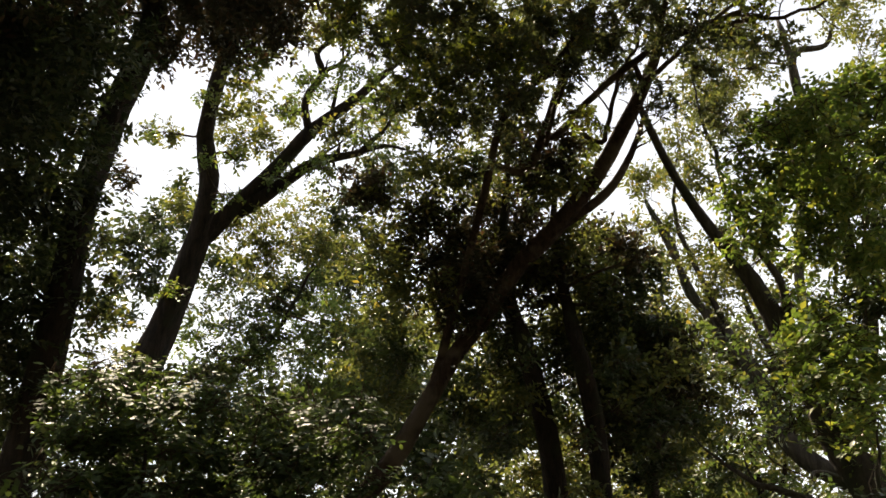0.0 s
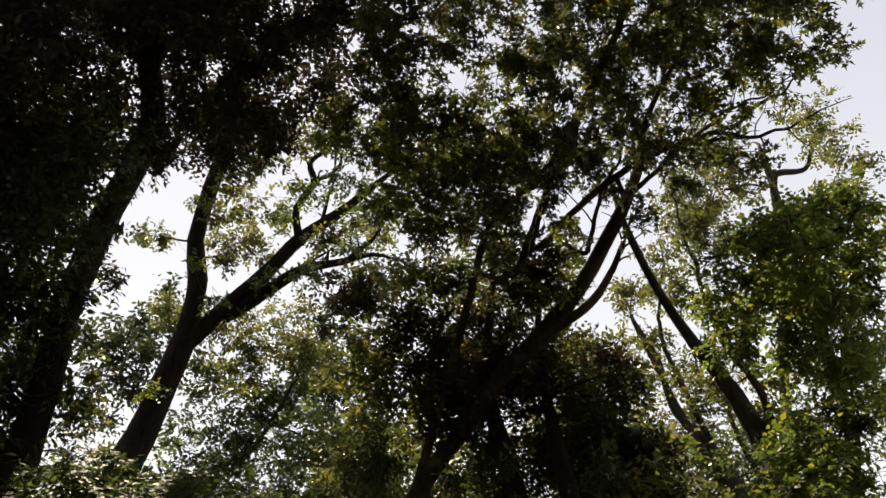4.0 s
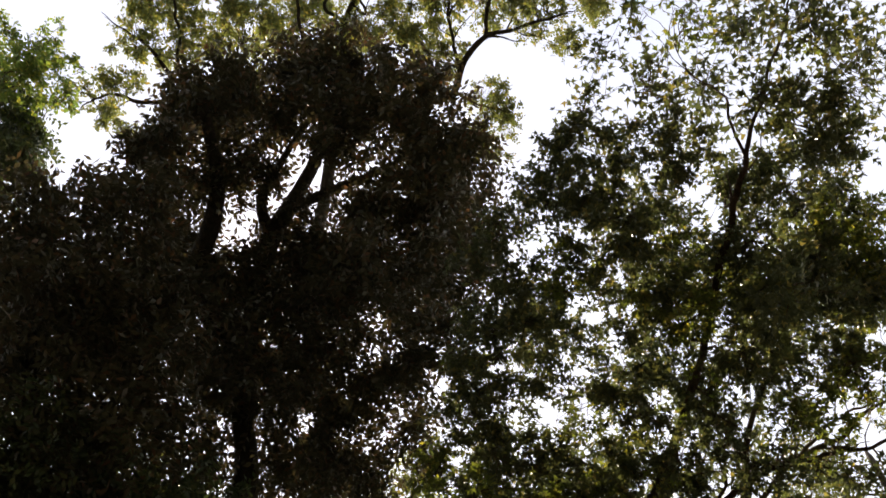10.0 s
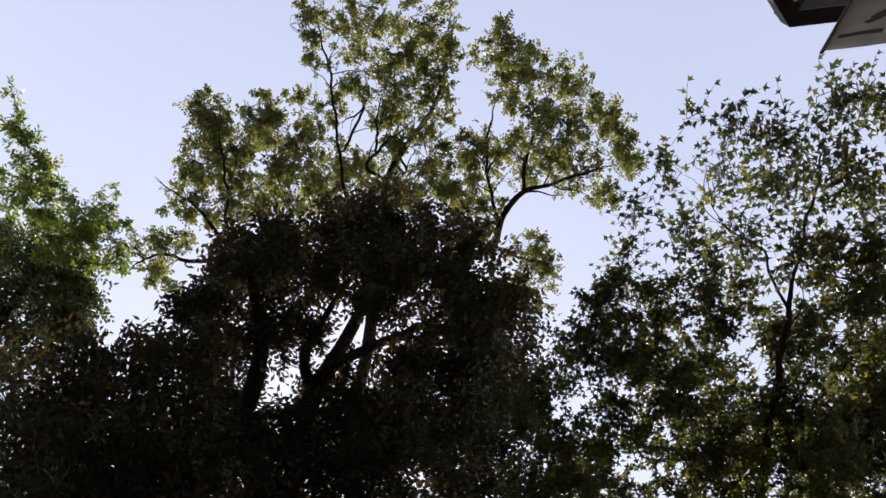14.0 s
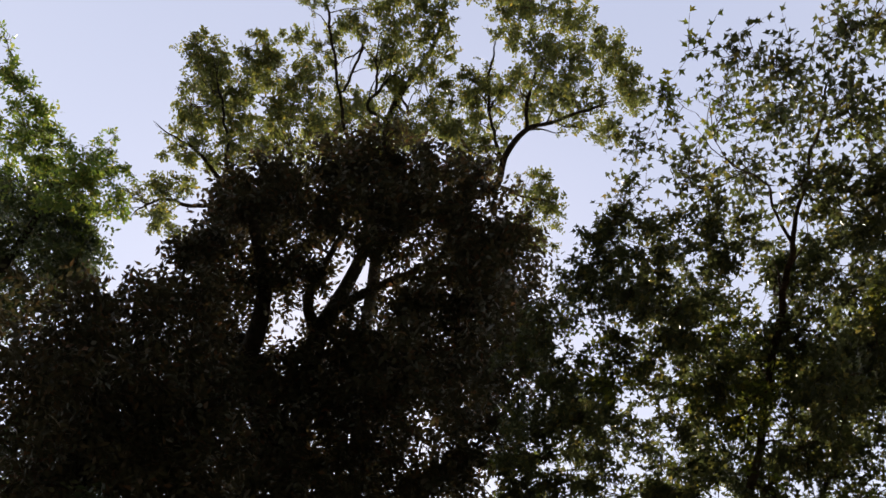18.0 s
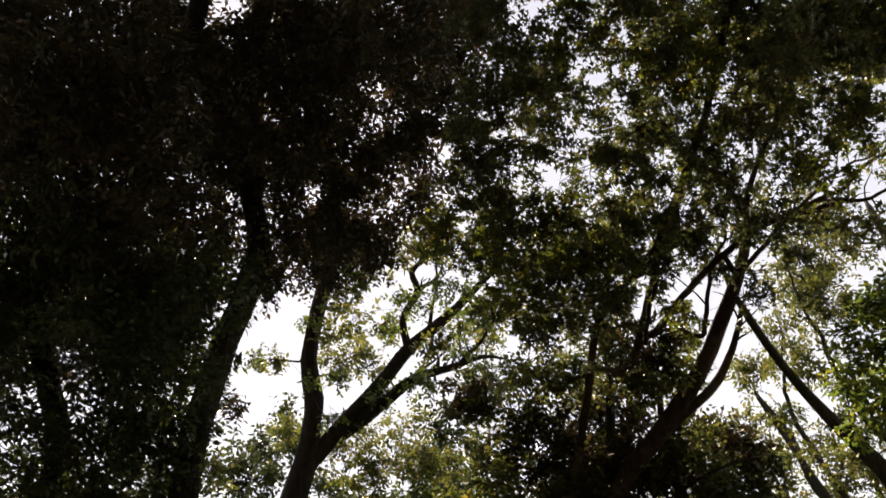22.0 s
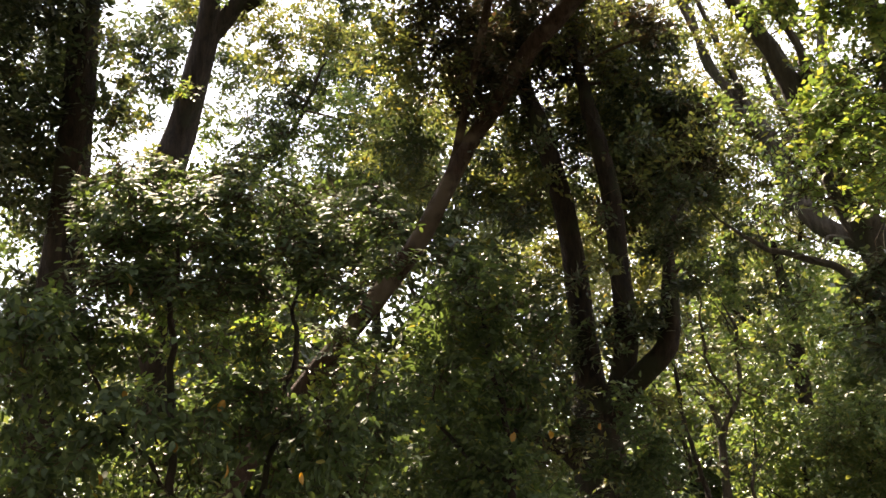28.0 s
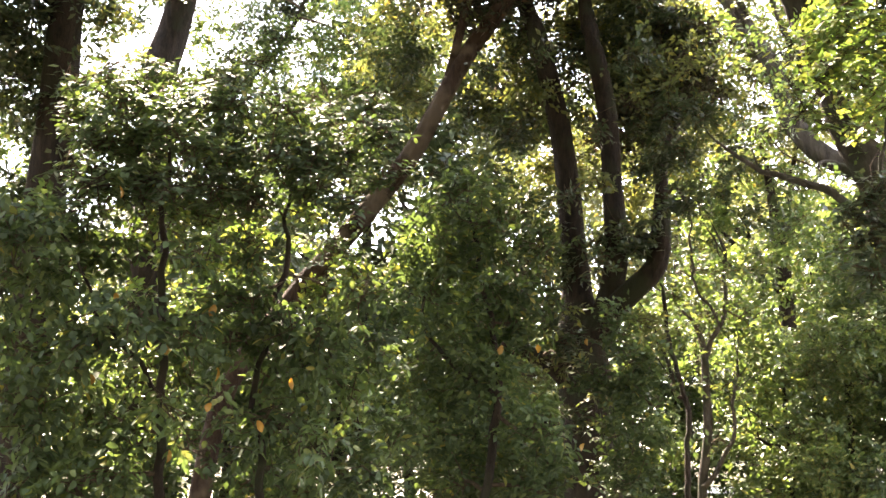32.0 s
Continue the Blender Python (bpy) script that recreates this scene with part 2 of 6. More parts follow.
def tube(path, sides, rng, rough=0.0):
    """Corners and quads of a tapered, slightly lumpy tube along a path of x, y, z, radius."""
    c, r = path[:, :3], np.maximum(path[:, 3], 0.002)
    way = unit(np.gradient(c, axis=0))
    ref = np.array([0.31, 0.94, 0.1]) if abs(way[0, 2]) > 0.6 else np.array([0.0, 0.1, 1.0])
    u = unit(np.cross(way, ref))
    v = np.cross(way, u)
    a = np.linspace(0, 2 * np.pi, sides, endpoint=False)
    lump = 1 + rough * (0.6 * np.sin(2 * a + rng.uniform(0, 6))[None] * np.sin(np.arange(len(c)) * 0.35 + rng.uniform(0, 6))[:, None]
                        + 0.5 * np.sin(5 * a + 2)[None] + rng.normal(0, 0.35, (len(c), sides)))
    ring = c[:, None] + (r[:, None] * lump)[..., None] * (np.cos(a)[None, :, None] * u[:, None] + np.sin(a)[None, :, None] * v[:, None])
    n, idx = len(c), np.arange(sides)
    i = (np.arange(n - 1) * sides)[:, None]
    j = np.roll(idx, -1)[None]
    quads = np.stack([i + idx, i + j, i + sides + j, i + sides + idx], -1).reshape(-1, 4)
    return ring.reshape(-1, 3), quads


def join(pieces):
    verts, faces, base = [], [], 0
    for v, f in pieces:
        verts.append(v)
        faces.append(f + base)
        base += len(v)
    return np.vstack(verts), np.vstack(faces)


def leaf_spray(rng, centre, radius, count, size, droop, per_twig, fine, scatter, flat=0.0, tight=1.0, lobed=False):
    """Leaves set alternately along twigs that fill a rounded, uneven bough; the twigs' ends too."""
    nt = max(4, int(count / per_twig))
    tufts = max(7, int(7 + 16 * radius))
    td = unit(rng.normal(size=(tufts, 3)))
    tc = td * (radius * rng.uniform(0.1, 1.15, tufts) ** 0.5)[:, None] * np.array([1, 1, 0.85])
    tr = radius * rng.uniform(0.12, 0.36, tufts)
    share = tr ** 2 / np.sum(tr ** 2)
    pick = rng.choice(tufts, nt, p=share)
    d = unit(rng.normal(size=(nt, 3)))
    org = tc[pick] + d * (tr[pick] * rng.uniform(0, 1, nt) ** 0.5)[:, None] * np.array([1, 1, 0.7])
    loose = rng.uniform(0, 1, nt) < scatter
    org[loose] = (unit(rng.normal(size=(nt, 3))) * (radius * rng.uniform(0, 1, nt) ** 0.42 * rng.uniform(0.7, 1.2, nt))[:, None])[loose]
    tier = np.where(loose, 0, tc[pick][:, 2])
    org[:, 2] = tier + (org[:, 2] - tier) * (1 - 0.75 * flat)
    org = centre + org
    way = unit(d * np.array([1, 1, 0.6]) + 0.5 * unit(org - centre) + rng.normal(0, 0.45, (nt, 3)) + np.array([0, 0, -droop]))
    way = unit(way * np.array([1, 1, 1 - 0.7 * flat]))
    length = rng.uniform(2.0, 4.0, nt) * size[0] * tight
    k = per_twig
    s = (np.arange(k) + 0.6) / k
    pos = (org[:, None] + way[:, None] * (s[None, :, None] - 0.4) * length[:, None, None]).reshape(-1, 3)
    way_l = np.repeat(way, k, 0)
    side = np.tile(np.where(np.arange(k) % 2, 1.0, -1.0), nt)
    up = unit(np.array([0, 0, 1.0]) + flat * (0.4 * unit((org - centre) * np.array([1, 1, 0])) + np.array([0, -0.6, 0])) + rng.normal(0, 0.45 - 0.4 * flat, (nt, 3)))
    up = np.repeat(up, k, 0)
    lat = unit(np.cross(way_l, up)) * side[:, None]
    along = unit(way_l * 0.55 + lat * 0.9 + rng.normal(0, 0.35 - 0.2 * flat, pos.shape) + np.array([0, 0, -droop]))
    wide = unit(np.cross(along, up + rng.normal(0, 0.35 - 0.3 * flat, pos.shape)))
    nor = np.cross(wide, along)
    L = size[0] * rng.uniform(0.65, 1.2, len(pos))[:, None]
    w = size[1] * rng.uniform(0.75, 1.2, len(pos))[:, None] * 0.5
    fold = rng.uniform(0.1, 0.5, len(pos))[:, None] * w * (1 - 0.7 * flat)
    m = len(pos)
    if fine:
        curl = -rng.uniform(0.0, 0.22, m)[:, None] * L * (1 - 0.5 * flat)
        out, low, notch, high = (1.0, 0.50, 0.30, 0.48) if lobed else (0.9, 0.3, 0.8, 0.68)
        pts = np.stack([pos, pos + along * L * low + wide * w * out + nor * fold, pos + along * L * high + wide * w * notch + nor * (fold + curl * 0.4),
                        pos + along * L + nor * curl, pos + along * L * high - wide * w * notch + nor * (fold + curl * 0.4), pos + along * L * low - wide * w * out + nor * fold], 1)
        b = (np.arange(m) * 6)[:, None]
        faces = np.concatenate([b + np.array([[0, 1, 2, 3]]), b + np.array([[0, 3, 4, 5]])], 0)
    else:
        pts = np.stack([pos, pos + along * L * 0.42 + wide * w + nor * fold, pos + along * L, pos + along * L * 0.42 - wide * w + nor * fold], 1)
        b = (np.arange(m) * 4)[:, None]
        faces = np.concatenate([b + np.array([[0, 1, 2]]), b + np.array([[0, 2, 3]])], 0)
    return pts.reshape(-1, 3), faces, org, way, length


class Tree:
    """A woody plant: an Empty at its foot that parents trunk, limbs and boughs; each bough carries its leaves."""

    def __init__(self, name, label, category, foot, seed, bark, group=""):
        self.rng = np.random.default_rng(seed)
        self.root = tagged(new(name), label, category, group)
        self.root.location = (*foot, 0)
        self.root.empty_display_size = 0.3
        self.foot = np.array([*foot, 0.0])
        self.bark, self.wood, self.trunk = bark, [], None

    def stem(self, points, name="limb", sides=10, rough=0.08, shoots=0):
        """A trunk or limb through points; a limb starts in the nearest wood and runs out into a thin tip, with side shoots."""
        rng, points = self.rng, [tuple(p) for p in points]
        if name == "limb" and self.wood:
            wood = np.vstack(self.wood)
            near = wood[np.argmin(np.linalg.norm(wood[:, :3] - points[0][:3], axis=1))]
            if np.linalg.norm(near[:3] - points[0][:3]) > 0.05 and points[0][2] > 0.5:
                points.insert(0, (*near[:3], min(near[3] * 0.7, points[0][3] * 1.15)))
        if points[-1][3] < 0.045:
            end, way = np.array(points[-1]), unit(np.array(points[-1][:3]) - np.array(points[-2][:3]))
            run = 10 * end[3] + 0.2
            points.append((*(end[:3] + unit(way + rng.normal(0, 0.25, 3)) * run), 0.003))
        path = smooth_path(points, max(0.06, 1.1 * max(p[3] for p in points)))
        if path[:, 3].min() < 0.05:
            s = np.arange(len(path)) * 0.9
            sway = np.stack([np.sin(s * f + rng.uniform(0, 6)) + 0.6 * np.sin(2.3 * s * f + rng.uniform(0, 6)) for f in (0.7, 0.9, 0.6)], 1)
            path[1:, :3] += (sway * np.clip(0.05 - path[:, 3], 0, 0.03)[:, None] * 0.55)[1:]
        pieces = [tube(path, sides, rng, rough)]
        for k in range(shoots):
            i = rng.integers(len(path) // 4, len(path) - 1)
            base, along = path[i], unit(path[i, :3] - path[i - 1, :3])
            way, reach, r = unit(along + unit(rng.normal(size=3)) * 0.9 + np.array([0, 0, 0.25])), rng.uniform(0.25, 0.8), max(0.005, base[3] * 0.45)
            line = [(*base[:3], r)]
            for q in (0.35, 0.7, 1.0):
                line.append((*(base[:3] + way * reach * q + rng.normal(0, 0.05 * reach, 3)), r * (1 - 0.8 * q) + 0.001))
            pieces.append(tube(smooth_path(line, 0.1), 5, rng, 0.03))
        v, f = join(pieces)
        ob = mesh_object(name, v - self.foot, f, self.bark, self.root)
        self.wood.append(path)
        return ob

    def boughs(self, lobes, leaf, size, density, droop=0.15, per_twig=8, fine=False, woody=1.0, spread=1.1, scatter=0.5, twigs=14, flat=0.0, tight=1.0, lobed=False, other=None, share=0.35):
        """Round masses of leaves, x, y, z, radius each, tied to the nearest wood by a branch with side twigs; a share of them thinner, in another leaf."""
        left = [np.array(b, float) for b in lobes]
        while left:
            wood = np.vstack(self.wood)
            gap = [np.min(np.linalg.norm(wood[:, :3] - b[:3], axis=1)) for b in left]
            b = left.pop(int(np.argmin(gap)))
            near = wood[np.argmin(np.linalg.norm(wood[:, :3] - b[:3], axis=1))]
            c, r = b[:3], b[3] * spread
            rng = self.rng
            thin = other is not None and rng.uniform() < share
            count = (0.65 if thin else 1.0) * density * 3.14 * r * r / (0.3 * size[0] * size[1] * (1.35 if fine else 0.8 if lobed else 1.0))
            v, f, org, way, length = leaf_spray(rng, c, r, count, size, droop, per_twig, fine or lobed, scatter, flat, tight, lobed)
            reach = np.linalg.norm(c - near[:3])
            r0 = min(near[3] * 0.6, 0.012 + 0.014 * reach + 0.008 * r) * woody
            bend = rng.normal(0, 0.10, 3) * reach + np.array([0, 0, 0.06 * reach])
            line = smooth_path([(*near[:3], r0), (*((near[:3] + c) / 2 + bend), r0 * 0.75), (*c, r0 * 0.5), (*(c + unit(c - near[:3]) * r * 0.6), 0.004)], 0.16)
            pieces = [tube(line, 5, rng, 0.03)]
            pick = rng.choice(len(org), min(len(org), twigs), replace=False)
            for k in pick:
                s = line[rng.integers(len(line) // 2, len(line))]
                mid = (s[:3] + org[k]) / 2 + rng.normal(0, 0.06, 3)
                e = org[k] + way[k] * length[k] * 0.5
                pieces.append(tube(np.array([(*s[:3], min(s[3] * 0.7, 0.012) * woody), (*mid, 0.006 * woody), (*org[k], 0.004 * woody), (*e, 0.002)]), 3, rng))
            bv, bf = join(pieces)
            ob = mesh_object("bough", bv - self.foot, bf, TWIG if r0 < 0.03 else self.bark, self.root)
            mesh_object("leaves", v - self.foot, f, other if thin else leaf, ob, smooth=False)
            self.wood.append(line[len(line) // 2:])


def yellow_leaves(tree, spots):
    """Single withered leaves that hang from the shrub on their stalks."""
    for k, s in enumerate(spots):
        rng = np.random.default_rng(900 + k)
        L, w = 0.078 * rng.uniform(0.8, 1.15), 0.021 * rng.uniform(0.8, 1.2)
        v, f = [], []
        for i in range(7):
            t = i / 6
            half = w * math.sin(math.pi * min(1, 0.06 + 0.94 * t)) ** 0.8 + 0.001
            bow = 0.012 * math.sin(math.pi * t)
            v += [(-half, bow + 0.006, -L * t), (0, bow, -L * t), (half, bow + 0.006, -L * t)]
        for i in range(6):
            for j in range(2):
                q = 3 * i + j
                f.append((q, q + 1, q + 4, q + 3))
        turn = np.array(pose(0, 0, 0, rng.uniform(-25, 25), rng.uniform(-30, 30), rng.uniform(-50, 50)).to_3x3())
        mesh_object("yellow_leaf", np.array(v) @ turn.T + np.array(s) - tree.foot, f, LEAF_YELLOW, tree.root, "withered yellow leaf")


oak = Tree("evergreen_oak_tree", "tall evergreen oak with dark trunk and dense dark crown", "tree", (-4.37, 9.66), 11, BARK_BROWN)
oak.stem([(-4.37, 9.66, -0.05, 0.296), (-4.35, 9.64, 0.35, 0.229), (-4.21, 9.50, 4.38, 0.204), (-4.16, 9.47, 4.89, 0.193), (-3.99, 9.11, 6.40, 0.176), (-3.91, 8.86, 7.31, 0.172), (-3.92, 8.98, 7.88, 0.177), (-3.80, 8.90, 8.75, 0.176), (-3.65, 8.87, 9.35, 0.165), (-3.48, 8.66, 10.11, 0.154), (-3.63, 8.29, 10.79, 0.143), (-3.57, 7.84, 11.46, 0.137), (-3.47, 7.09, 12.30, 0.131), (-3.29, 6.61, 12.71, 0.150)], "trunk")
oak.stem([(-3.29, 6.61, 12.71, 0.150), (-2.90, 6.17, 13.18, 0.105), (-2.57, 5.68, 13.62, 0.081), (-2.45, 4.97, 14.07, 0.048)])
oak.stem([(-3.29, 6.61, 12.71, 0.104), (-3.37, 6.13, 12.84, 0.080), (-3.05, 5.64, 13.07, 0.050), (-2.72, 5.26, 13.34, 0.034)])
oak.stem([(-3.13, 6.36, 12.90, 0.081), (-2.45, 6.09, 12.98, 0.069), (-1.63, 5.85, 13.13, 0.045), (-0.96, 5.56, 13.35, 0.028)])
oak.stem([(-3.57, 7.84, 11.46, 0.158), (-4.13, 6.67, 11.59, 0.141), (-3.85, 5.97, 12.01, 0.130), (-3.74, 5.48, 12.32, 0.098), (-3.88, 4.57, 12.80, 0.066)])
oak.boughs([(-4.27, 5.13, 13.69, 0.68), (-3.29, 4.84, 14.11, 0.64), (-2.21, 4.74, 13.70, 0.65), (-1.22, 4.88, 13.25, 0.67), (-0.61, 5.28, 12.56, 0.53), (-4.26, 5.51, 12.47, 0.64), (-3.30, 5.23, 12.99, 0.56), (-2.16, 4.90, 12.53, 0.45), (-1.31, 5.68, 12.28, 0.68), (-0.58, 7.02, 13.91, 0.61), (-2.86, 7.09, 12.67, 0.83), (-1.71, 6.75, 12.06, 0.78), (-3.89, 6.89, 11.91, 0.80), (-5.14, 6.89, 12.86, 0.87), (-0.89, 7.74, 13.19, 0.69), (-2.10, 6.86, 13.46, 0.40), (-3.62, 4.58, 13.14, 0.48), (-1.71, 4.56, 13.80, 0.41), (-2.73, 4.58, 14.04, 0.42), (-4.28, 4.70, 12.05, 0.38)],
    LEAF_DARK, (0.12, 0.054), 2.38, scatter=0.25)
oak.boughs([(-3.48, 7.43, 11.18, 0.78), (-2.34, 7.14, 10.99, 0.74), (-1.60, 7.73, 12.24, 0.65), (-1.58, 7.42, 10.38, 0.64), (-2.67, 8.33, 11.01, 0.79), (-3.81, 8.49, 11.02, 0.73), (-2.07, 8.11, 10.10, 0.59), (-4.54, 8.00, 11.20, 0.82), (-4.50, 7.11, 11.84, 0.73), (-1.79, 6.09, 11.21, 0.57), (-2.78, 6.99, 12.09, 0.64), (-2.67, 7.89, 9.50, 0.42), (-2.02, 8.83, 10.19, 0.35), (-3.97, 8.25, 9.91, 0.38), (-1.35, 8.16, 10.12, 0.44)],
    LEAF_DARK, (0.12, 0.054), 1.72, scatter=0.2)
oak.boughs([(-3.61, 5.32, 12.54, 0.35), (-3.51, 7.21, 12.91, 0.47), (-4.27, 6.21, 12.60, 0.41)],
    LEAF_DARK, (0.12, 0.056), 0.92, scatter=0.2)
oak.boughs([(-0.79, 7.69, 12.41, 0.49), (-1.20, 7.58, 11.00, 0.45), (-0.71, 6.56, 11.99, 0.42), (-0.28, 7.25, 12.73, 0.41), (-1.01, 6.21, 12.62, 0.47), (-1.27, 8.40, 11.03, 0.39), (-1.64, 5.88, 12.10, 0.37), (-0.57, 5.55, 11.86, 0.36)],
    LEAF_DARK, (0.12, 0.056), 0.74, scatter=0.15)
oak.boughs([(-2.52, 9.29, 10.45, 0.56), (-1.88, 8.11, 9.42, 0.35), (-2.91, 9.06, 10.32, 0.47), (-3.20, 8.57, 9.33, 0.25), (-3.53, 9.21, 10.25, 0.36), (-3.75, 9.41, 8.11, 0.18)],
    LEAF_DARK, (0.10, 0.045), 1.80)
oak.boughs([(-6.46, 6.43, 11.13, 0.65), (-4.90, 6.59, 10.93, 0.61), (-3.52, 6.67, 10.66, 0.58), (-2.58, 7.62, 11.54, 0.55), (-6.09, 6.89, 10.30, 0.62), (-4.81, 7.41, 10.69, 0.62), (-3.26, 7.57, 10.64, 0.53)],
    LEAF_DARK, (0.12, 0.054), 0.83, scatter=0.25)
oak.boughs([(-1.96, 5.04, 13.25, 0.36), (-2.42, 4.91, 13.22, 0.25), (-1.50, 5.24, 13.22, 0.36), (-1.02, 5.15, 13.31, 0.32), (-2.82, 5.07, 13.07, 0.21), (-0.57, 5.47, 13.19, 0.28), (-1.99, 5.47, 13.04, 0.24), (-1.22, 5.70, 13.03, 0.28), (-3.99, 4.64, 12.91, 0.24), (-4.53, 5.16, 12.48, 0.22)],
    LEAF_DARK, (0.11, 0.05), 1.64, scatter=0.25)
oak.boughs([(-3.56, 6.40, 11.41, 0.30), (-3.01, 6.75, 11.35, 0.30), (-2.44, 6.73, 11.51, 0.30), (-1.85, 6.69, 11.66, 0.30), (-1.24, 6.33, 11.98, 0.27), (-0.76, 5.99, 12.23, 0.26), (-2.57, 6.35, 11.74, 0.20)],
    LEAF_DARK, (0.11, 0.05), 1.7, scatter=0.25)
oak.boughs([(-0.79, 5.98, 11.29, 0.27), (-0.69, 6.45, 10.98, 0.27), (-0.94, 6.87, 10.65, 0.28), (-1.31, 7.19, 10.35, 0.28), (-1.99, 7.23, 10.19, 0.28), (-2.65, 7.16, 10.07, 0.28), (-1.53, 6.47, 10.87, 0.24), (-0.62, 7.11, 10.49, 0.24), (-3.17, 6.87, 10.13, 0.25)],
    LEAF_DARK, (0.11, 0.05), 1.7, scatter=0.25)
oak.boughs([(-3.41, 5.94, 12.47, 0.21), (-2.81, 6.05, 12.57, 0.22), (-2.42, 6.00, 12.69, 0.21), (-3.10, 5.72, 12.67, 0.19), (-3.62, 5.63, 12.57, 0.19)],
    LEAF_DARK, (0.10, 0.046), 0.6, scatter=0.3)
holly = Tree("evergreen_holly_tree", "dense dark evergreen tree with glossy leaves", "tree", (-5.26, 8.50), 12, BARK_DARK)
holly.stem([(-5.26, 8.50, -0.05, 0.205), (-5.27, 8.45, 0.35, 0.158), (-5.35, 8.05, 5.01, 0.141), (-5.16, 8.34, 6.68, 0.134), (-5.54, 7.49, 8.25, 0.119), (-5.60, 6.89, 9.55, 0.110), (-5.69, 5.99, 10.53, 0.075)], "trunk")
# LEAF_DARK on the upper boughs puts their shade into the leaf colour.
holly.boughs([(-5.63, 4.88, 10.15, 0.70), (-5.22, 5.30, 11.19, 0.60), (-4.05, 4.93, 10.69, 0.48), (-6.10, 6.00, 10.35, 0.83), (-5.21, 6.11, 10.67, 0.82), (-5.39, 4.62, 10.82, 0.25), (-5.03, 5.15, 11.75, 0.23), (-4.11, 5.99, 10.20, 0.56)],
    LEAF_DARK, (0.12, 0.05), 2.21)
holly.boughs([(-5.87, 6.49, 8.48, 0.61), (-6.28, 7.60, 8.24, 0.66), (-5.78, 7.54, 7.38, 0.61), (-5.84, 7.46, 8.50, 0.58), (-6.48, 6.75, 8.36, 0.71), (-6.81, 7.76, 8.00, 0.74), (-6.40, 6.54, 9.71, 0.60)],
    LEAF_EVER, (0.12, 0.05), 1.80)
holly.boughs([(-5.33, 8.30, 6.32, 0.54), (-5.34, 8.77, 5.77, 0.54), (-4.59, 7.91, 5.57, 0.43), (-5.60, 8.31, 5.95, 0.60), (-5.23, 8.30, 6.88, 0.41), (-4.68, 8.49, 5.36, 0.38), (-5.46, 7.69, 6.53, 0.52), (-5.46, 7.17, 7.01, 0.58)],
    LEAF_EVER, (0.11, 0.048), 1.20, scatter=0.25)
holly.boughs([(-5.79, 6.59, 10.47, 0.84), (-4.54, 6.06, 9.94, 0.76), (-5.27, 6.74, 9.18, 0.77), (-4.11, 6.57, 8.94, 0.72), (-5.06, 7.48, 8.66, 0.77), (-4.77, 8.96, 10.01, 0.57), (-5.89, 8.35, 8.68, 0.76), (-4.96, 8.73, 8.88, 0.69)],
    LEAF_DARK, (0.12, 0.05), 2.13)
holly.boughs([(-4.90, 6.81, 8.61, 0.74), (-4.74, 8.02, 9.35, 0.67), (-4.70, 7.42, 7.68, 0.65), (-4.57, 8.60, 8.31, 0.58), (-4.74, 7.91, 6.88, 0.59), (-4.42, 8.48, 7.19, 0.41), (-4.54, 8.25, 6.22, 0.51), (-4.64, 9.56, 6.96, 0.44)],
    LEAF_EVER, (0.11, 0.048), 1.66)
holly.boughs([(-4.53, 8.07, 8.96, 0.93), (-4.10, 7.84, 7.43, 0.71), (-4.38, 8.94, 6.93, 0.69), (-3.63, 7.55, 8.42, 0.59), (-4.38, 9.30, 6.12, 0.61), (-4.44, 9.69, 5.49, 0.55), (-3.82, 7.70, 7.69, 0.58), (-3.92, 9.64, 7.36, 0.22), (-3.51, 9.11, 6.32, 0.26), (-4.06, 8.68, 7.29, 0.41)],
    LEAF_EVER, (0.11, 0.048), 1.66)
holly.boughs([(-4.62, 10.15, 5.00, 0.28), (-4.29, 10.27, 4.72, 0.28), (-4.24, 10.54, 5.27, 0.22)],
    LEAF_EVER, (0.11, 0.048), 1.38, scatter=0.25)
holly.boughs([(-4.69, 8.50, 5.99, 0.39), (-5.03, 9.60, 5.97, 0.39), (-5.16, 9.63, 5.56, 0.36), (-4.41, 8.97, 5.94, 0.23), (-4.88, 8.77, 5.73, 0.40)],
    LEAF_EVER, (0.11, 0.048), 1.75, scatter=0.25)
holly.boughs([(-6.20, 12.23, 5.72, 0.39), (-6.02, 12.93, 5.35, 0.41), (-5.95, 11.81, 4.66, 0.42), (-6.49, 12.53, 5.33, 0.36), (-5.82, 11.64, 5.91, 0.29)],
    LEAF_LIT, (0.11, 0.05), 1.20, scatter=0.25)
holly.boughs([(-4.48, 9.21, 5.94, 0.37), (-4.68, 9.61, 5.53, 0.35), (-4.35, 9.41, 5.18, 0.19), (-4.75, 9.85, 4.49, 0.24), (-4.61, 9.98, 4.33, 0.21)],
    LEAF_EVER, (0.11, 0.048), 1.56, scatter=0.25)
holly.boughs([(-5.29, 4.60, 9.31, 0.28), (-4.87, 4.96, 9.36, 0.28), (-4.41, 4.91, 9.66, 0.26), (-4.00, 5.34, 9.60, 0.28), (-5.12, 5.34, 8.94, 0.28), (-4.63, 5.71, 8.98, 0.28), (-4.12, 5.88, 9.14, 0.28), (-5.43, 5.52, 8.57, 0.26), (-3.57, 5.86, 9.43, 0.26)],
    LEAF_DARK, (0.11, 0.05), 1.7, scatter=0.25)
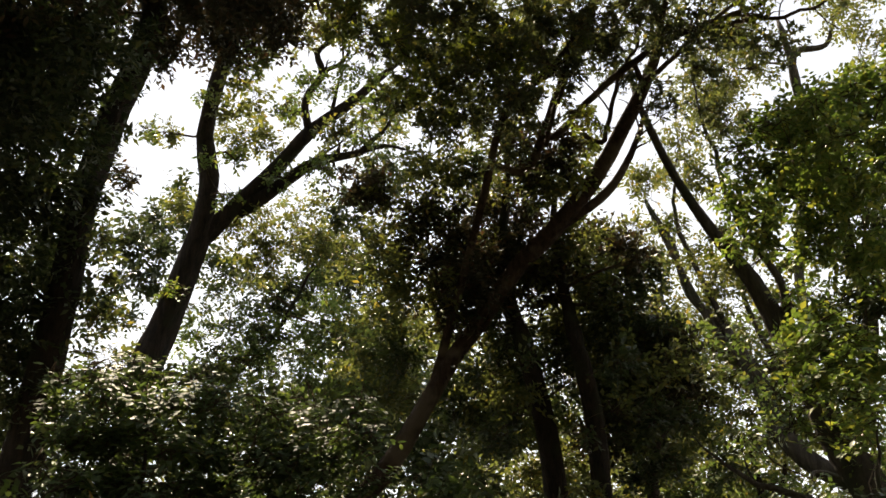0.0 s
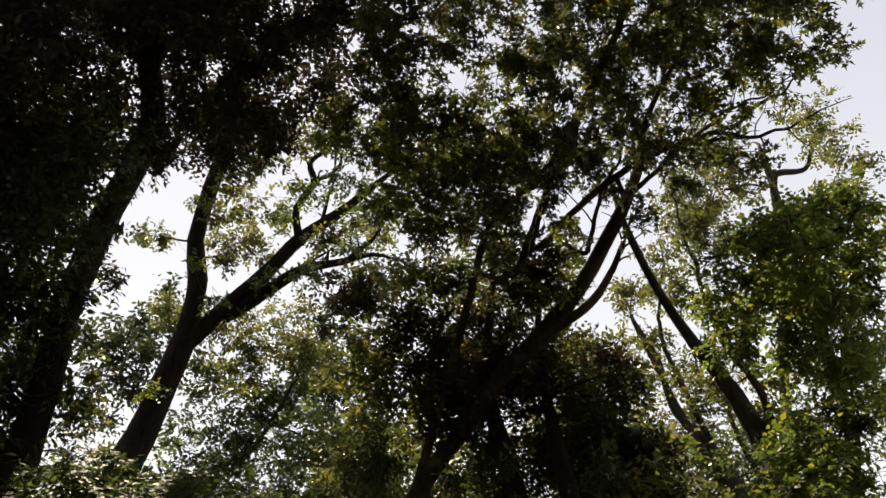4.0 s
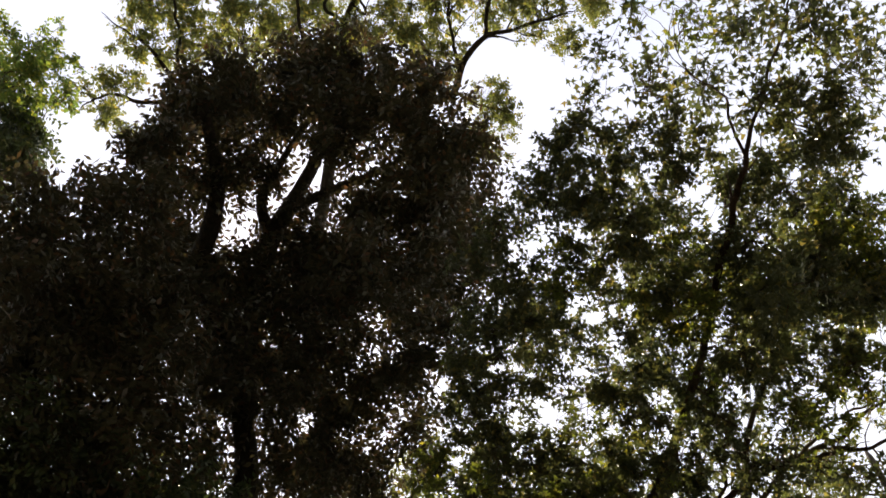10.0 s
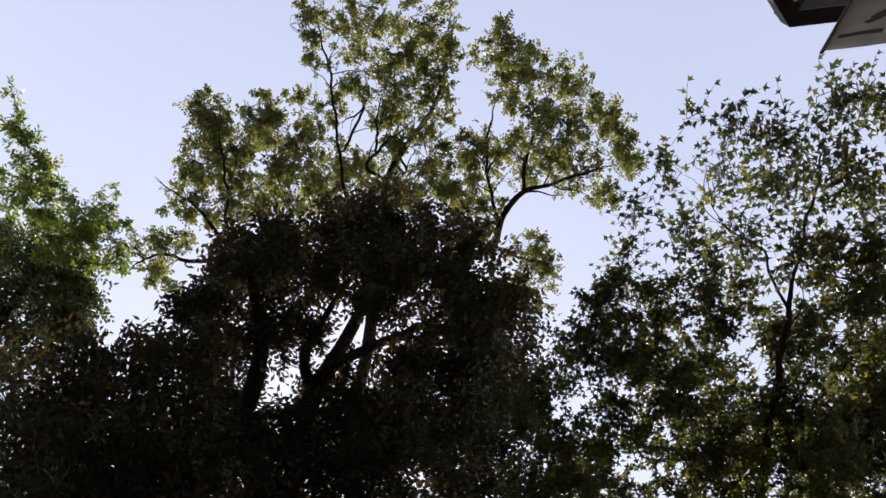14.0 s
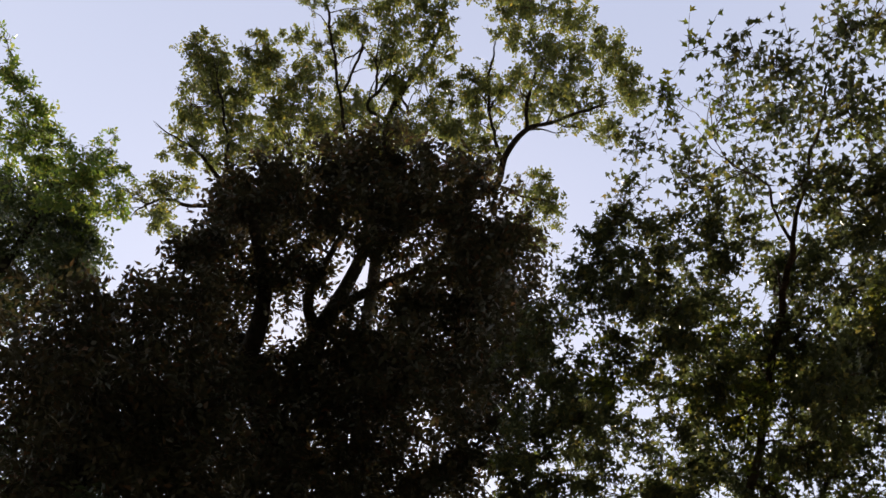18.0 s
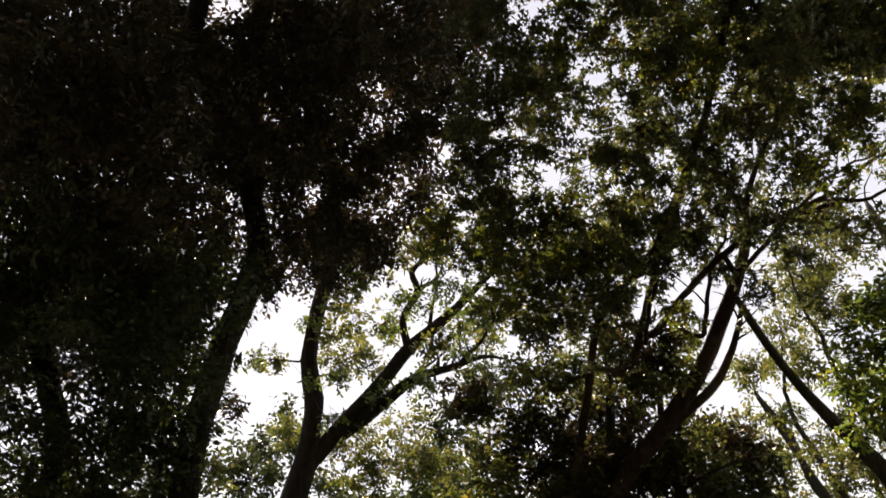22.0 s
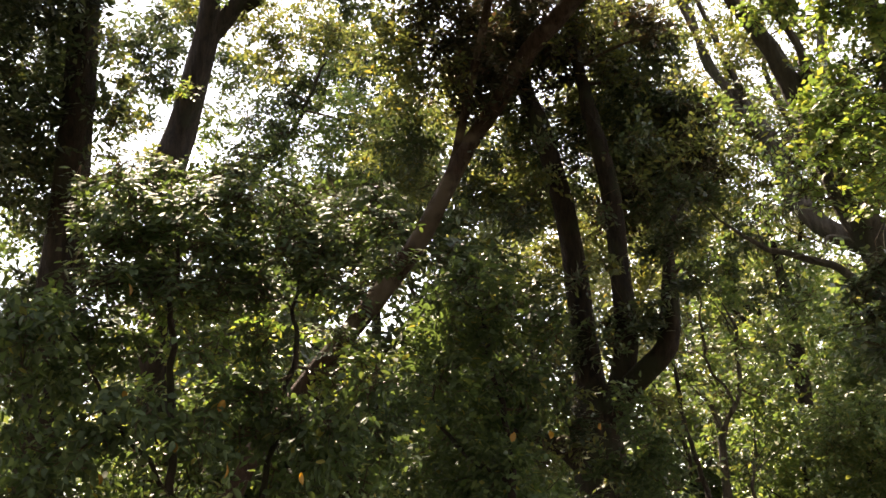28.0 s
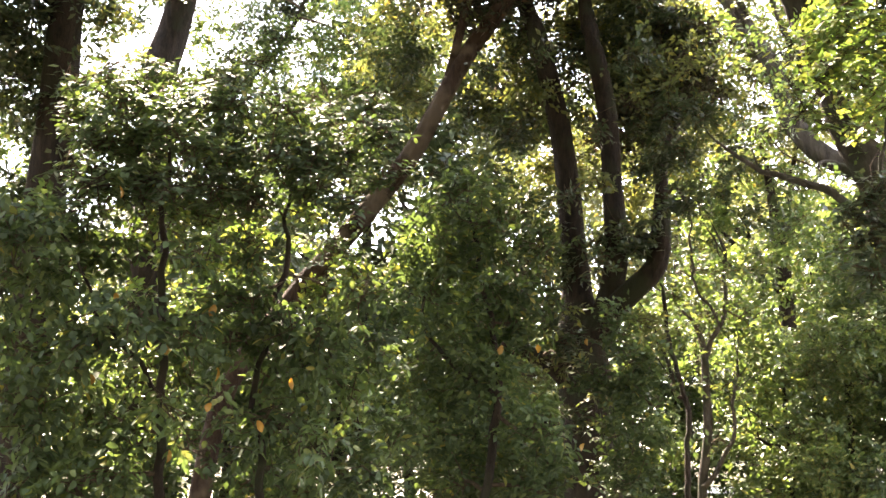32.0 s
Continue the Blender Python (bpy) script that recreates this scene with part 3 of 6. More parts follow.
# Lit leaves beside the oak trunk, their light painted in with LEAF_OAK.
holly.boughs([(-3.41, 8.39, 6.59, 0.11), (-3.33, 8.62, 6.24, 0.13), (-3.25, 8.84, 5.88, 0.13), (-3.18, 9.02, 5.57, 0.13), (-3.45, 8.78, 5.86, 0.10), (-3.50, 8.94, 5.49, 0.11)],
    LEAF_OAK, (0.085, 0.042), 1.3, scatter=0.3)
konara = Tree("deciduous_oak_tree", "tall deciduous oak with a kinked trunk and light green crown", "tree", (-4.00, 12.37), 13, BARK_BROWN)
konara.stem([(-4.00, 12.37, -0.05, 0.329), (-3.97, 12.29, 0.35, 0.254), (-3.80, 11.70, 6.55, 0.227), (-3.69, 11.81, 7.12, 0.206), (-3.48, 11.63, 7.83, 0.191), (-3.31, 11.52, 8.52, 0.177), (-3.22, 11.32, 9.07, 0.140), (-3.21, 11.23, 9.39, 0.154), (-3.29, 10.95, 9.91, 0.120), (-3.14, 10.59, 10.57, 0.113), (-3.03, 10.44, 11.10, 0.110), (-3.02, 10.34, 12.72, 0.124), (-3.41, 8.93, 14.47, 0.119), (-3.04, 7.55, 15.88, 0.111), (-2.58, 5.11, 17.45, 0.067), (-2.20, 4.61, 17.88, 0.052), (-1.73, 4.11, 18.07, 0.042), (-1.42, 3.61, 18.32, 0.032), (-1.28, 2.76, 18.60, 0.016)], "trunk")
konara.stem([(-3.35, 11.56, 8.44, 0.151), (-2.81, 11.53, 9.10, 0.124), (-2.20, 11.42, 9.82, 0.108), (-1.80, 11.27, 10.28, 0.096), (-1.22, 11.20, 10.78, 0.080), (-0.75, 11.03, 11.18, 0.058), (-0.20, 10.87, 11.68, 0.018)], rough=0.11, shoots=4)
konara.stem([(-1.82, 11.28, 10.25, 0.070), (-1.88, 10.99, 10.61, 0.057), (-1.64, 10.80, 11.03, 0.053), (-1.72, 10.68, 11.30, 0.044), (-1.49, 10.58, 11.59, 0.027)], shoots=4)
konara.stem([(-1.64, 10.80, 11.03, 0.035), (-1.38, 10.73, 11.15, 0.031), (-1.26, 10.62, 11.29, 0.018)], shoots=4)
konara.stem([(-2.77, 11.58, 9.03, 0.111), (-2.17, 11.45, 9.43, 0.090), (-1.74, 11.32, 9.71, 0.077), (-1.10, 11.36, 9.94, 0.052), (-0.68, 11.31, 10.05, 0.034), (-0.38, 11.41, 10.09, 0.017)], rough=0.11, shoots=4)
# Sunlit clusters round the limbs; LEAF_LIT carries the sunlight as colour.
konara.boughs([(-2.34, 9.28, 9.81, 0.23), (-1.95, 9.74, 9.50, 0.17), (-1.59, 9.78, 9.91, 0.28), (-0.97, 9.80, 10.20, 0.32), (-0.60, 10.10, 9.84, 0.26), (-0.91, 10.10, 9.26, 0.22), (-1.43, 10.61, 9.13, 0.26), (-2.19, 11.30, 9.45, 0.24), (-2.96, 11.57, 9.93, 0.18), (-3.11, 10.60, 9.15, 0.15), (-3.83, 10.21, 9.42, 0.16), (-2.85, 11.01, 8.93, 0.17), (-3.29, 10.57, 10.34, 0.14)],
    LEAF_LIT, (0.08, 0.044), 1.0, scatter=0.15)
konara.stem([(-1.05, 11.35, 9.95, 0.039), (-0.83, 11.24, 10.13, 0.039), (-0.64, 11.12, 10.29, 0.021)], shoots=4)
konara.stem([(-2.70, 6.36, 16.86, 0.072), (-0.83, 6.49, 17.12, 0.067), (-0.51, 5.92, 17.36, 0.057), (-0.12, 5.55, 17.50, 0.047), (0.34, 5.46, 17.53, 0.036), (1.17, 5.26, 17.56, 0.021)], shoots=7)
konara.stem([(-0.60, 6.02, 17.32, 0.036), (-0.74, 5.16, 17.62, 0.026), (-0.66, 4.46, 17.95, 0.021), (-0.52, 4.06, 18.06, 0.010)], shoots=7)
konara.stem([(-2.90, 4.81, 17.50, 0.031), (-2.60, 4.50, 17.64, 0.026), (-2.30, 4.30, 17.74, 0.016)], shoots=7)
konara.stem([(-2.23, 5.05, 17.63, 0.026), (-2.31, 4.64, 17.75, 0.021), (-2.24, 4.34, 17.85, 0.010)], shoots=7)
konara.stem([(-2.71, 4.55, 17.61, 0.026), (-2.68, 4.26, 17.70, 0.021), (-2.59, 3.78, 17.84, 0.010)], shoots=7)
konara.stem([(-5.24, 5.42, 16.36, 0.031), (-5.26, 4.76, 16.58, 0.025), (-5.28, 4.11, 16.77, 0.020), (-5.28, 3.77, 16.86, 0.010)], shoots=7)
konara.stem([(-0.12, 5.55, 17.50, 0.036), (-0.01, 4.95, 17.71, 0.031), (0.31, 4.30, 17.89, 0.021), (0.47, 3.91, 17.99, 0.010)], shoots=7)
konara.stem([(-2.81, 6.58, 16.63, 0.072), (-4.16, 6.02, 16.56, 0.056), (-5.34, 5.58, 16.25, 0.046), (-5.72, 4.99, 16.33, 0.031), (-6.16, 4.55, 16.31, 0.015)], shoots=7)
konara.stem([(-5.26, 5.78, 16.20, 0.046), (-5.90, 5.79, 15.96, 0.036), (-6.42, 5.55, 15.84, 0.025), (-6.72, 5.61, 15.67, 0.015)], shoots=7)
konara.stem([(-2.93, 6.94, 16.44, 0.067), (-3.32, 5.13, 17.21, 0.036), (-3.37, 4.55, 17.49, 0.026), (-3.38, 3.94, 17.65, 0.026), (-3.40, 3.00, 17.86, 0.021), (-3.51, 2.25, 17.97, 0.010)], shoots=7)
konara.stem([(-3.28, 4.48, 17.53, 0.026), (-2.80, 3.66, 17.83, 0.021), (-3.03, 3.92, 17.73, 0.016)], shoots=7)
konara.boughs([(-5.86, 3.73, 17.84, 0.52), (-5.35, 4.34, 18.31, 0.67), (-4.16, 4.07, 17.08, 0.61), (-3.73, 3.88, 18.19, 0.43), (-5.87, 4.79, 16.20, 0.51), (-5.54, 5.12, 17.67, 0.76), (-4.15, 4.88, 16.41, 0.69), (-3.53, 5.47, 18.24, 0.77), (-3.73, 2.19, 17.94, 0.39), (-2.77, 2.49, 18.69, 0.64), (-1.59, 2.53, 18.31, 0.63), (-2.87, 3.05, 17.43, 0.40), (-1.97, 3.45, 17.98, 0.62), (-1.24, 2.88, 16.93, 0.38), (-0.29, 2.78, 16.97, 0.48), (0.27, 3.47, 18.18, 0.52), (0.95, 3.78, 17.94, 0.46), (-0.16, 4.02, 18.90, 0.44), (0.37, 4.08, 16.60, 0.57), (1.43, 4.44, 17.95, 0.44), (-1.85, 4.44, 17.73, 0.62), (-0.96, 4.91, 17.97, 0.53), (-0.14, 5.18, 18.29, 0.54), (0.78, 5.07, 17.72, 0.52)],
    LEAF_OAK, (0.068, 0.044), 1.45, scatter=0.1, woody=0.9, twigs=24, tight=0.8)
konara.boughs([(1.70, 5.14, 17.73, 0.44), (-0.92, 5.80, 17.36, 0.52), (-1.74, 5.45, 17.78, 0.53), (-2.54, 5.21, 16.69, 0.50), (0.05, 6.79, 17.16, 0.38), (-0.30, 7.39, 17.24, 0.38), (-6.12, 5.29, 15.44, 0.35), (-7.20, 6.42, 17.04, 0.25), (-2.52, 4.16, 18.45, 0.43), (-3.93, 3.09, 19.02, 0.22), (-4.34, 3.51, 16.94, 0.35), (-5.73, 4.25, 16.73, 0.36), (1.29, 5.43, 16.80, 0.25)],
    LEAF_OAK, (0.068, 0.044), 1.45, scatter=0.1, woody=0.9, twigs=24, tight=0.8)
konara.boughs([(-2.31, 10.18, 10.13, 0.41), (-2.60, 9.88, 10.28, 0.33), (-2.22, 10.17, 10.87, 0.34)],
    LEAF_OAK, (0.11, 0.06), 0.55, scatter=0.2)
konara.boughs([(-2.99, 12.00, 10.73, 0.42), (-2.91, 10.51, 9.98, 0.25), (-2.14, 11.57, 10.86, 0.23), (-1.17, 10.95, 10.17, 0.21), (-0.49, 10.44, 10.19, 0.29), (-1.41, 10.93, 9.94, 0.25), (-2.48, 11.83, 10.39, 0.27), (-3.87, 11.14, 10.10, 0.19), (-4.17, 11.18, 10.09, 0.13), (-0.96, 11.22, 10.61, 0.22), (-1.83, 10.09, 11.14, 0.26), (-1.39, 10.31, 11.70, 0.44), (-0.65, 12.20, 11.16, 0.28)],
    LEAF_OAK, (0.085, 0.048), 1.4)
konara.boughs([(-2.62, 12.06, 8.86, 0.48), (-2.13, 13.08, 9.82, 0.47), (-2.97, 12.02, 9.03, 0.26), (-2.45, 12.29, 8.50, 0.35), (-3.66, 11.91, 9.25, 0.31), (-1.67, 12.00, 8.74, 0.34), (-3.55, 11.56, 7.64, 0.12), (-1.22, 12.73, 8.88, 0.36)],
    LEAF_OAK, (0.085, 0.048), 1.4)
konara.boughs([(-0.16, 6.95, 18.02, 0.33), (0.18, 7.42, 17.81, 0.29), (-0.48, 7.57, 17.73, 0.29), (0.04, 7.90, 17.58, 0.22), (1.31, 6.07, 18.32, 0.26), (0.69, 5.83, 18.44, 0.24), (1.99, 5.49, 18.45, 0.24), (-1.04, 5.70, 18.48, 0.29), (-1.67, 5.32, 18.56, 0.29), (-2.57, 5.64, 18.34, 0.33), (-3.39, 5.12, 18.38, 0.29), (-4.05, 5.33, 18.16, 0.31), (-4.88, 5.20, 17.99, 0.31), (-5.51, 5.39, 17.72, 0.31), (-6.94, 6.09, 16.91, 0.26), (-6.78, 6.52, 16.80, 0.22), (-7.29, 5.81, 16.86, 0.18)],
    LEAF_OAK, (0.068, 0.044), 1.1, scatter=0.25, woody=0.8, twigs=18, tight=0.8)
# Small bright tufts, their sunlight painted in with LEAF_SUN.
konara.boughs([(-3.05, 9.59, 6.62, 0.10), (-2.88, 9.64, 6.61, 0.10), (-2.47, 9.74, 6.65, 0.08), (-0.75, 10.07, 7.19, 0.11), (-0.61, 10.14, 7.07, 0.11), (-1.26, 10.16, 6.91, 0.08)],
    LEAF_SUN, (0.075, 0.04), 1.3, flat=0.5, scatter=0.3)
ash = Tree("leaning_ash_tree", "leaning tree with red-brown bark and a spreading open crown", "tree", (-2.65, 9.85), 14, BARK_RED)
ash.stem([(-2.65, 9.85, -0.05, 0.209), (-2.61, 9.87, 0.35, 0.130), (-2.32, 10.01, 2.19, 0.115), (-1.65, 10.22, 3.23, 0.113), (-1.04, 10.25, 3.98, 0.111), (-0.39, 10.17, 4.79, 0.115), (0.01, 10.05, 5.46, 0.108), (0.30, 10.04, 6.01, 0.105), (0.63, 9.90, 6.43, 0.105), (1.02, 9.60, 6.95, 0.107), (1.48, 9.29, 7.36, 0.105), (1.92, 8.92, 7.80, 0.094), (2.22, 8.52, 8.24, 0.091), (2.42, 8.08, 8.54, 0.074), (2.52, 7.69, 8.78, 0.058), (2.42, 7.13, 8.71, 0.036), (2.64, 6.43, 9.00, 0.025), (3.01, 5.76, 9.27, 0.013)], "trunk")
ash.stem([(0.04, 10.19, 5.58, 0.060), (0.26, 9.86, 6.33, 0.054), (0.48, 9.36, 7.04, 0.049), (0.71, 8.69, 7.85, 0.045), (0.82, 8.30, 8.19, 0.042), (1.23, 7.86, 8.49, 0.032), (1.54, 7.50, 8.67, 0.025), (1.44, 7.11, 8.57, 0.019)], shoots=5)
ash.stem([(0.82, 8.30, 8.19, 0.026), (0.71, 7.98, 8.42, 0.022), (0.54, 7.67, 8.64, 0.016)], shoots=5)
ash.stem([(1.51, 9.29, 7.36, 0.067), (2.08, 9.06, 7.72, 0.054), (2.36, 8.85, 8.10, 0.041), (2.47, 8.60, 8.38, 0.027), (2.56, 8.45, 8.53, 0.010)], shoots=5)
ash.stem([(1.11, 8.78, 7.84, 0.053), (1.41, 8.08, 8.36, 0.042), (1.51, 7.75, 8.56, 0.032), (1.62, 7.07, 8.62, 0.044), (1.72, 6.65, 8.67, 0.043), (1.90, 6.06, 8.87, 0.039), (2.08, 5.24, 9.19, 0.038), (2.25, 4.56, 9.46, 0.032), (2.31, 4.13, 9.50, 0.026), (2.43, 3.56, 9.64, 0.017), (2.66, 2.81, 9.87, 0.011)], shoots=5)
ash.stem([(1.38, 8.46, 8.05, 0.033), (1.80, 7.95, 8.26, 0.038), (2.18, 7.57, 8.42, 0.038), (2.59, 7.23, 8.50, 0.035), (3.19, 6.84, 8.49, 0.025), (3.56, 6.21, 8.41, 0.015)], shoots=5)
ash.stem([(2.72, 7.08, 8.45, 0.025), (3.17, 6.67, 8.18, 0.021), (3.62, 6.39, 8.07, 0.015), (3.90, 6.17, 8.11, 0.009)], shoots=5)
ash.stem([(2.31, 4.13, 9.50, 0.017), (2.09, 3.52, 9.75, 0.011), (1.80, 3.33, 9.91, 0.006), (1.66, 3.08, 10.04, 0.003)], shoots=5)
ash.boughs([(1.48, 2.25, 9.93, 0.12), (1.86, 2.23, 9.58, 0.21), (2.24, 2.35, 9.54, 0.24), (2.67, 2.18, 9.71, 0.25), (3.12, 2.21, 9.88, 0.28), (1.41, 2.85, 10.44, 0.23), (2.00, 3.14, 10.84, 0.31), (2.50, 3.20, 10.54, 0.37), (2.71, 2.76, 9.55, 0.38), (3.22, 3.37, 9.75, 0.47), (1.11, 3.44, 10.78, 0.17), (1.35, 3.29, 9.46, 0.24), (2.08, 3.73, 10.37, 0.30), (2.41, 3.53, 9.59, 0.34), (0.88, 3.85, 10.41, 0.24)],
    LEAF_ASH, (0.094, 0.086), 1.0, per_twig=5, scatter=0.55, spread=1.15, woody=0.9, twigs=26, tight=1.5, lobed=True, other=LEAF_ASH_LIT, share=0.28)
ash.boughs([(2.94, 3.86, 9.58, 0.46), (0.63, 4.29, 10.41, 0.27), (1.07, 4.32, 10.14, 0.45), (1.58, 3.97, 9.52, 0.42), (2.34, 4.72, 10.12, 0.28), (3.13, 4.80, 9.94, 0.60), (0.52, 4.66, 9.97, 0.42), (1.10, 4.87, 9.60, 0.50), (1.91, 5.36, 10.20, 0.48), (2.39, 4.88, 9.28, 0.29), (3.07, 5.52, 9.60, 0.57), (0.57, 5.28, 9.45, 0.35), (1.31, 5.40, 9.19, 0.53), (1.97, 5.43, 8.99, 0.41), (0.03, 4.59, 9.25, 0.25), (-0.32, 4.95, 9.43, 0.23), (0.19, 5.50, 8.95, 0.34)],
    LEAF_ASH, (0.079, 0.076), 2.52, scatter=0.27, spread=0.95, lobed=True, other=LEAF_ASH_LIT, share=0.28)
ash.boughs([(0.01, 5.27, 9.49, 0.29), (-0.39, 6.15, 9.83, 0.32), (0.68, 6.16, 9.58, 0.38), (0.85, 4.58, 9.80, 0.35), (2.61, 5.59, 8.99, 0.42), (3.59, 5.57, 10.26, 0.54), (2.05, 5.29, 9.34, 0.36)],
    LEAF_ASH, (0.079, 0.076), 2.18, scatter=0.27, spread=0.95, lobed=True, other=LEAF_ASH_LIT, share=0.28)
ash.boughs([(-0.19, 5.80, 9.33, 0.36), (0.27, 6.16, 10.21, 0.29), (0.42, 6.01, 8.62, 0.26), (-0.39, 6.30, 9.00, 0.36), (1.36, 6.50, 9.53, 0.48), (1.63, 5.24, 8.84, 0.34), (1.07, 6.10, 8.36, 0.43), (2.10, 6.76, 9.41, 0.33), (2.75, 6.27, 9.09, 0.38), (3.19, 5.87, 8.31, 0.41), (-0.23, 6.78, 8.72, 0.33), (0.40, 6.65, 8.32, 0.35), (1.19, 7.44, 8.90, 0.42), (2.26, 7.13, 9.07, 0.39), (2.64, 6.04, 7.97, 0.28), (-0.85, 7.09, 8.47, 0.31), (-0.19, 6.81, 8.02, 0.32), (0.62, 7.22, 8.06, 0.48), (1.43, 7.57, 8.35, 0.25), (2.42, 7.18, 8.43, 0.22), (0.02, 7.16, 7.65, 0.32), (0.87, 7.38, 7.67, 0.33), (-0.52, 6.58, 8.78, 0.39), (2.91, 5.36, 9.11, 0.42)],
    LEAF_ASH, (0.083, 0.078), 2.18, scatter=0.24, spread=0.95, lobed=True, other=LEAF_ASH_LIT, share=0.28)
ash.boughs([(3.55, 5.63, 9.25, 0.44), (3.73, 5.13, 9.74, 0.45)],
    LEAF_ASH, (0.083, 0.078), 2.18, scatter=0.24, spread=0.95, lobed=True, other=LEAF_ASH_LIT, share=0.28)
ash.boughs([(-0.26, 7.96, 8.22, 0.35), (0.23, 7.80, 8.66, 0.48), (0.11, 7.75, 7.75, 0.33), (0.84, 7.64, 8.61, 0.44), (1.32, 8.19, 9.40, 0.35), (1.79, 7.66, 8.74, 0.32), (2.12, 7.89, 8.54, 0.26), (0.57, 8.33, 8.46, 0.30), (-0.28, 7.80, 8.98, 0.39), (-0.81, 8.08, 9.24, 0.27), (1.03, 7.84, 8.07, 0.22), (1.53, 7.94, 8.01, 0.19), (2.82, 7.80, 9.24, 0.27), (3.17, 7.32, 8.61, 0.23)],
    LEAF_ASH, (0.086, 0.083), 2.04, scatter=0.27, spread=0.95, lobed=True, other=LEAF_ASH_LIT, share=0.28)
ash.boughs([(-0.54, 7.10, 9.93, 0.40), (-0.08, 6.41, 8.75, 0.36), (0.26, 6.73, 9.87, 0.33), (0.67, 6.91, 9.01, 0.38), (1.22, 6.75, 9.08, 0.38), (1.87, 6.95, 9.68, 0.40), (2.04, 6.41, 8.42, 0.35), (-0.27, 7.19, 8.87, 0.31), (2.61, 6.12, 8.76, 0.36), (3.17, 5.90, 8.92, 0.43), (3.94, 6.02, 9.53, 0.46), (2.95, 6.61, 8.53, 0.25)],
    LEAF_ASH, (0.086, 0.083), 1.23, scatter=0.24, spread=0.95, lobed=True, other=LEAF_ASH_LIT, share=0.28)
ash.boughs([(2.42, 5.59, 9.69, 0.47), (2.60, 4.95, 8.55, 0.41), (3.58, 5.61, 9.67, 0.55), (3.99, 5.40, 9.53, 0.51), (3.86, 5.86, 8.67, 0.34), (2.21, 5.60, 8.57, 0.31), (3.33, 6.04, 8.74, 0.28)],
    LEAF_ASH, (0.086, 0.083), 2.04, scatter=0.27, spread=0.95, lobed=True, other=LEAF_ASH_LIT, share=0.28)
ash.stem([(0.72, 8.18, 8.00, 0.026), (1.22, 7.72, 8.30, 0.025), (1.54, 7.39, 8.45, 0.019), (1.76, 7.00, 8.80, 0.009)], shoots=5)
ash.stem([(1.29, 8.31, 7.89, 0.029), (1.44, 7.82, 8.30, 0.026), (1.50, 7.40, 8.60, 0.016), (1.43, 6.90, 8.97, 0.009)], shoots=5)
ash.stem([(1.92, 8.32, 7.89, 0.029), (2.01, 7.87, 8.25, 0.023), (2.21, 7.35, 8.61, 0.016), (2.25, 6.74, 9.04, 0.010)], shoots=5)
ash.stem([(2.31, 7.74, 8.30, 0.032), (2.75, 7.18, 8.44, 0.025), (3.21, 6.68, 8.59, 0.016), (3.63, 6.30, 8.59, 0.009)], shoots=5)
ash.boughs([(1.10, 5.02, 10.19, 0.25), (1.61, 4.80, 10.23, 0.21), (1.93, 5.19, 9.93, 0.25), (2.50, 4.86, 9.98, 0.25), (3.23, 4.84, 9.74, 0.25), (1.32, 5.61, 9.78, 0.25), (2.02, 5.71, 9.55, 0.26), (2.69, 5.41, 9.56, 0.26), (3.10, 5.54, 9.32, 0.26), (0.61, 5.81, 9.72, 0.25), (0.20, 5.11, 10.21, 0.21), (0.59, 4.80, 10.37, 0.21), (3.20, 3.27, 10.52, 0.17)],
    LEAF_ASH, (0.084, 0.079), 1.04, scatter=0.3, lobed=True, other=LEAF_ASH_LIT, share=0.28)
ash.boughs([(0.35, 7.56, 8.77, 0.25), (0.85, 7.65, 8.63, 0.25), (1.32, 7.45, 8.77, 0.25), (1.81, 7.55, 8.55, 0.23), (0.55, 7.92, 8.36, 0.23), (1.05, 7.96, 8.25, 0.18), (1.53, 7.75, 8.40, 0.18), (-0.02, 7.73, 8.60, 0.25), (-0.39, 7.57, 8.76, 0.25), (0.12, 8.13, 8.13, 0.22), (-0.26, 8.02, 8.27, 0.22), (-0.70, 7.56, 8.75, 0.22), (1.48, 8.07, 8.03, 0.14), (1.98, 7.40, 8.66, 0.19)],
    LEAF_ASH, (0.090, 0.084), 1.14, scatter=0.3, lobed=True, other=LEAF_ASH_LIT, share=0.28)
ash.boughs([(0.10, 5.50, 9.35, 0.22), (0.28, 5.91, 9.03, 0.25), (0.70, 5.20, 9.53, 0.20), (-0.19, 6.02, 8.94, 0.21), (2.84, 4.52, 9.48, 0.25), (2.98, 5.00, 9.12, 0.26), (2.62, 5.47, 8.92, 0.26), (2.17, 5.89, 8.73, 0.25), (1.69, 5.80, 8.93, 0.22), (1.28, 4.87, 9.67, 0.19), (3.09, 3.98, 9.68, 0.22), (2.20, 5.03, 9.37, 0.19), (1.01, 6.16, 8.75, 0.23)],
    LEAF_ASH, (0.080, 0.074), 1.6, scatter=0.2, spread=0.95, lobed=True)
ash.boughs([(0.19, 6.62, 8.02, 0.24), (0.63, 6.60, 8.01, 0.24), (1.07, 6.78, 7.76, 0.20), (0.31, 6.95, 7.67, 0.21), (1.48, 6.52, 7.95, 0.21), (0.76, 7.03, 7.53, 0.17), (-0.13, 6.59, 8.06, 0.24), (1.79, 6.44, 7.95, 0.18)],
    LEAF_ASH, (0.080, 0.074), 1.5, scatter=0.2, spread=0.95, lobed=True)
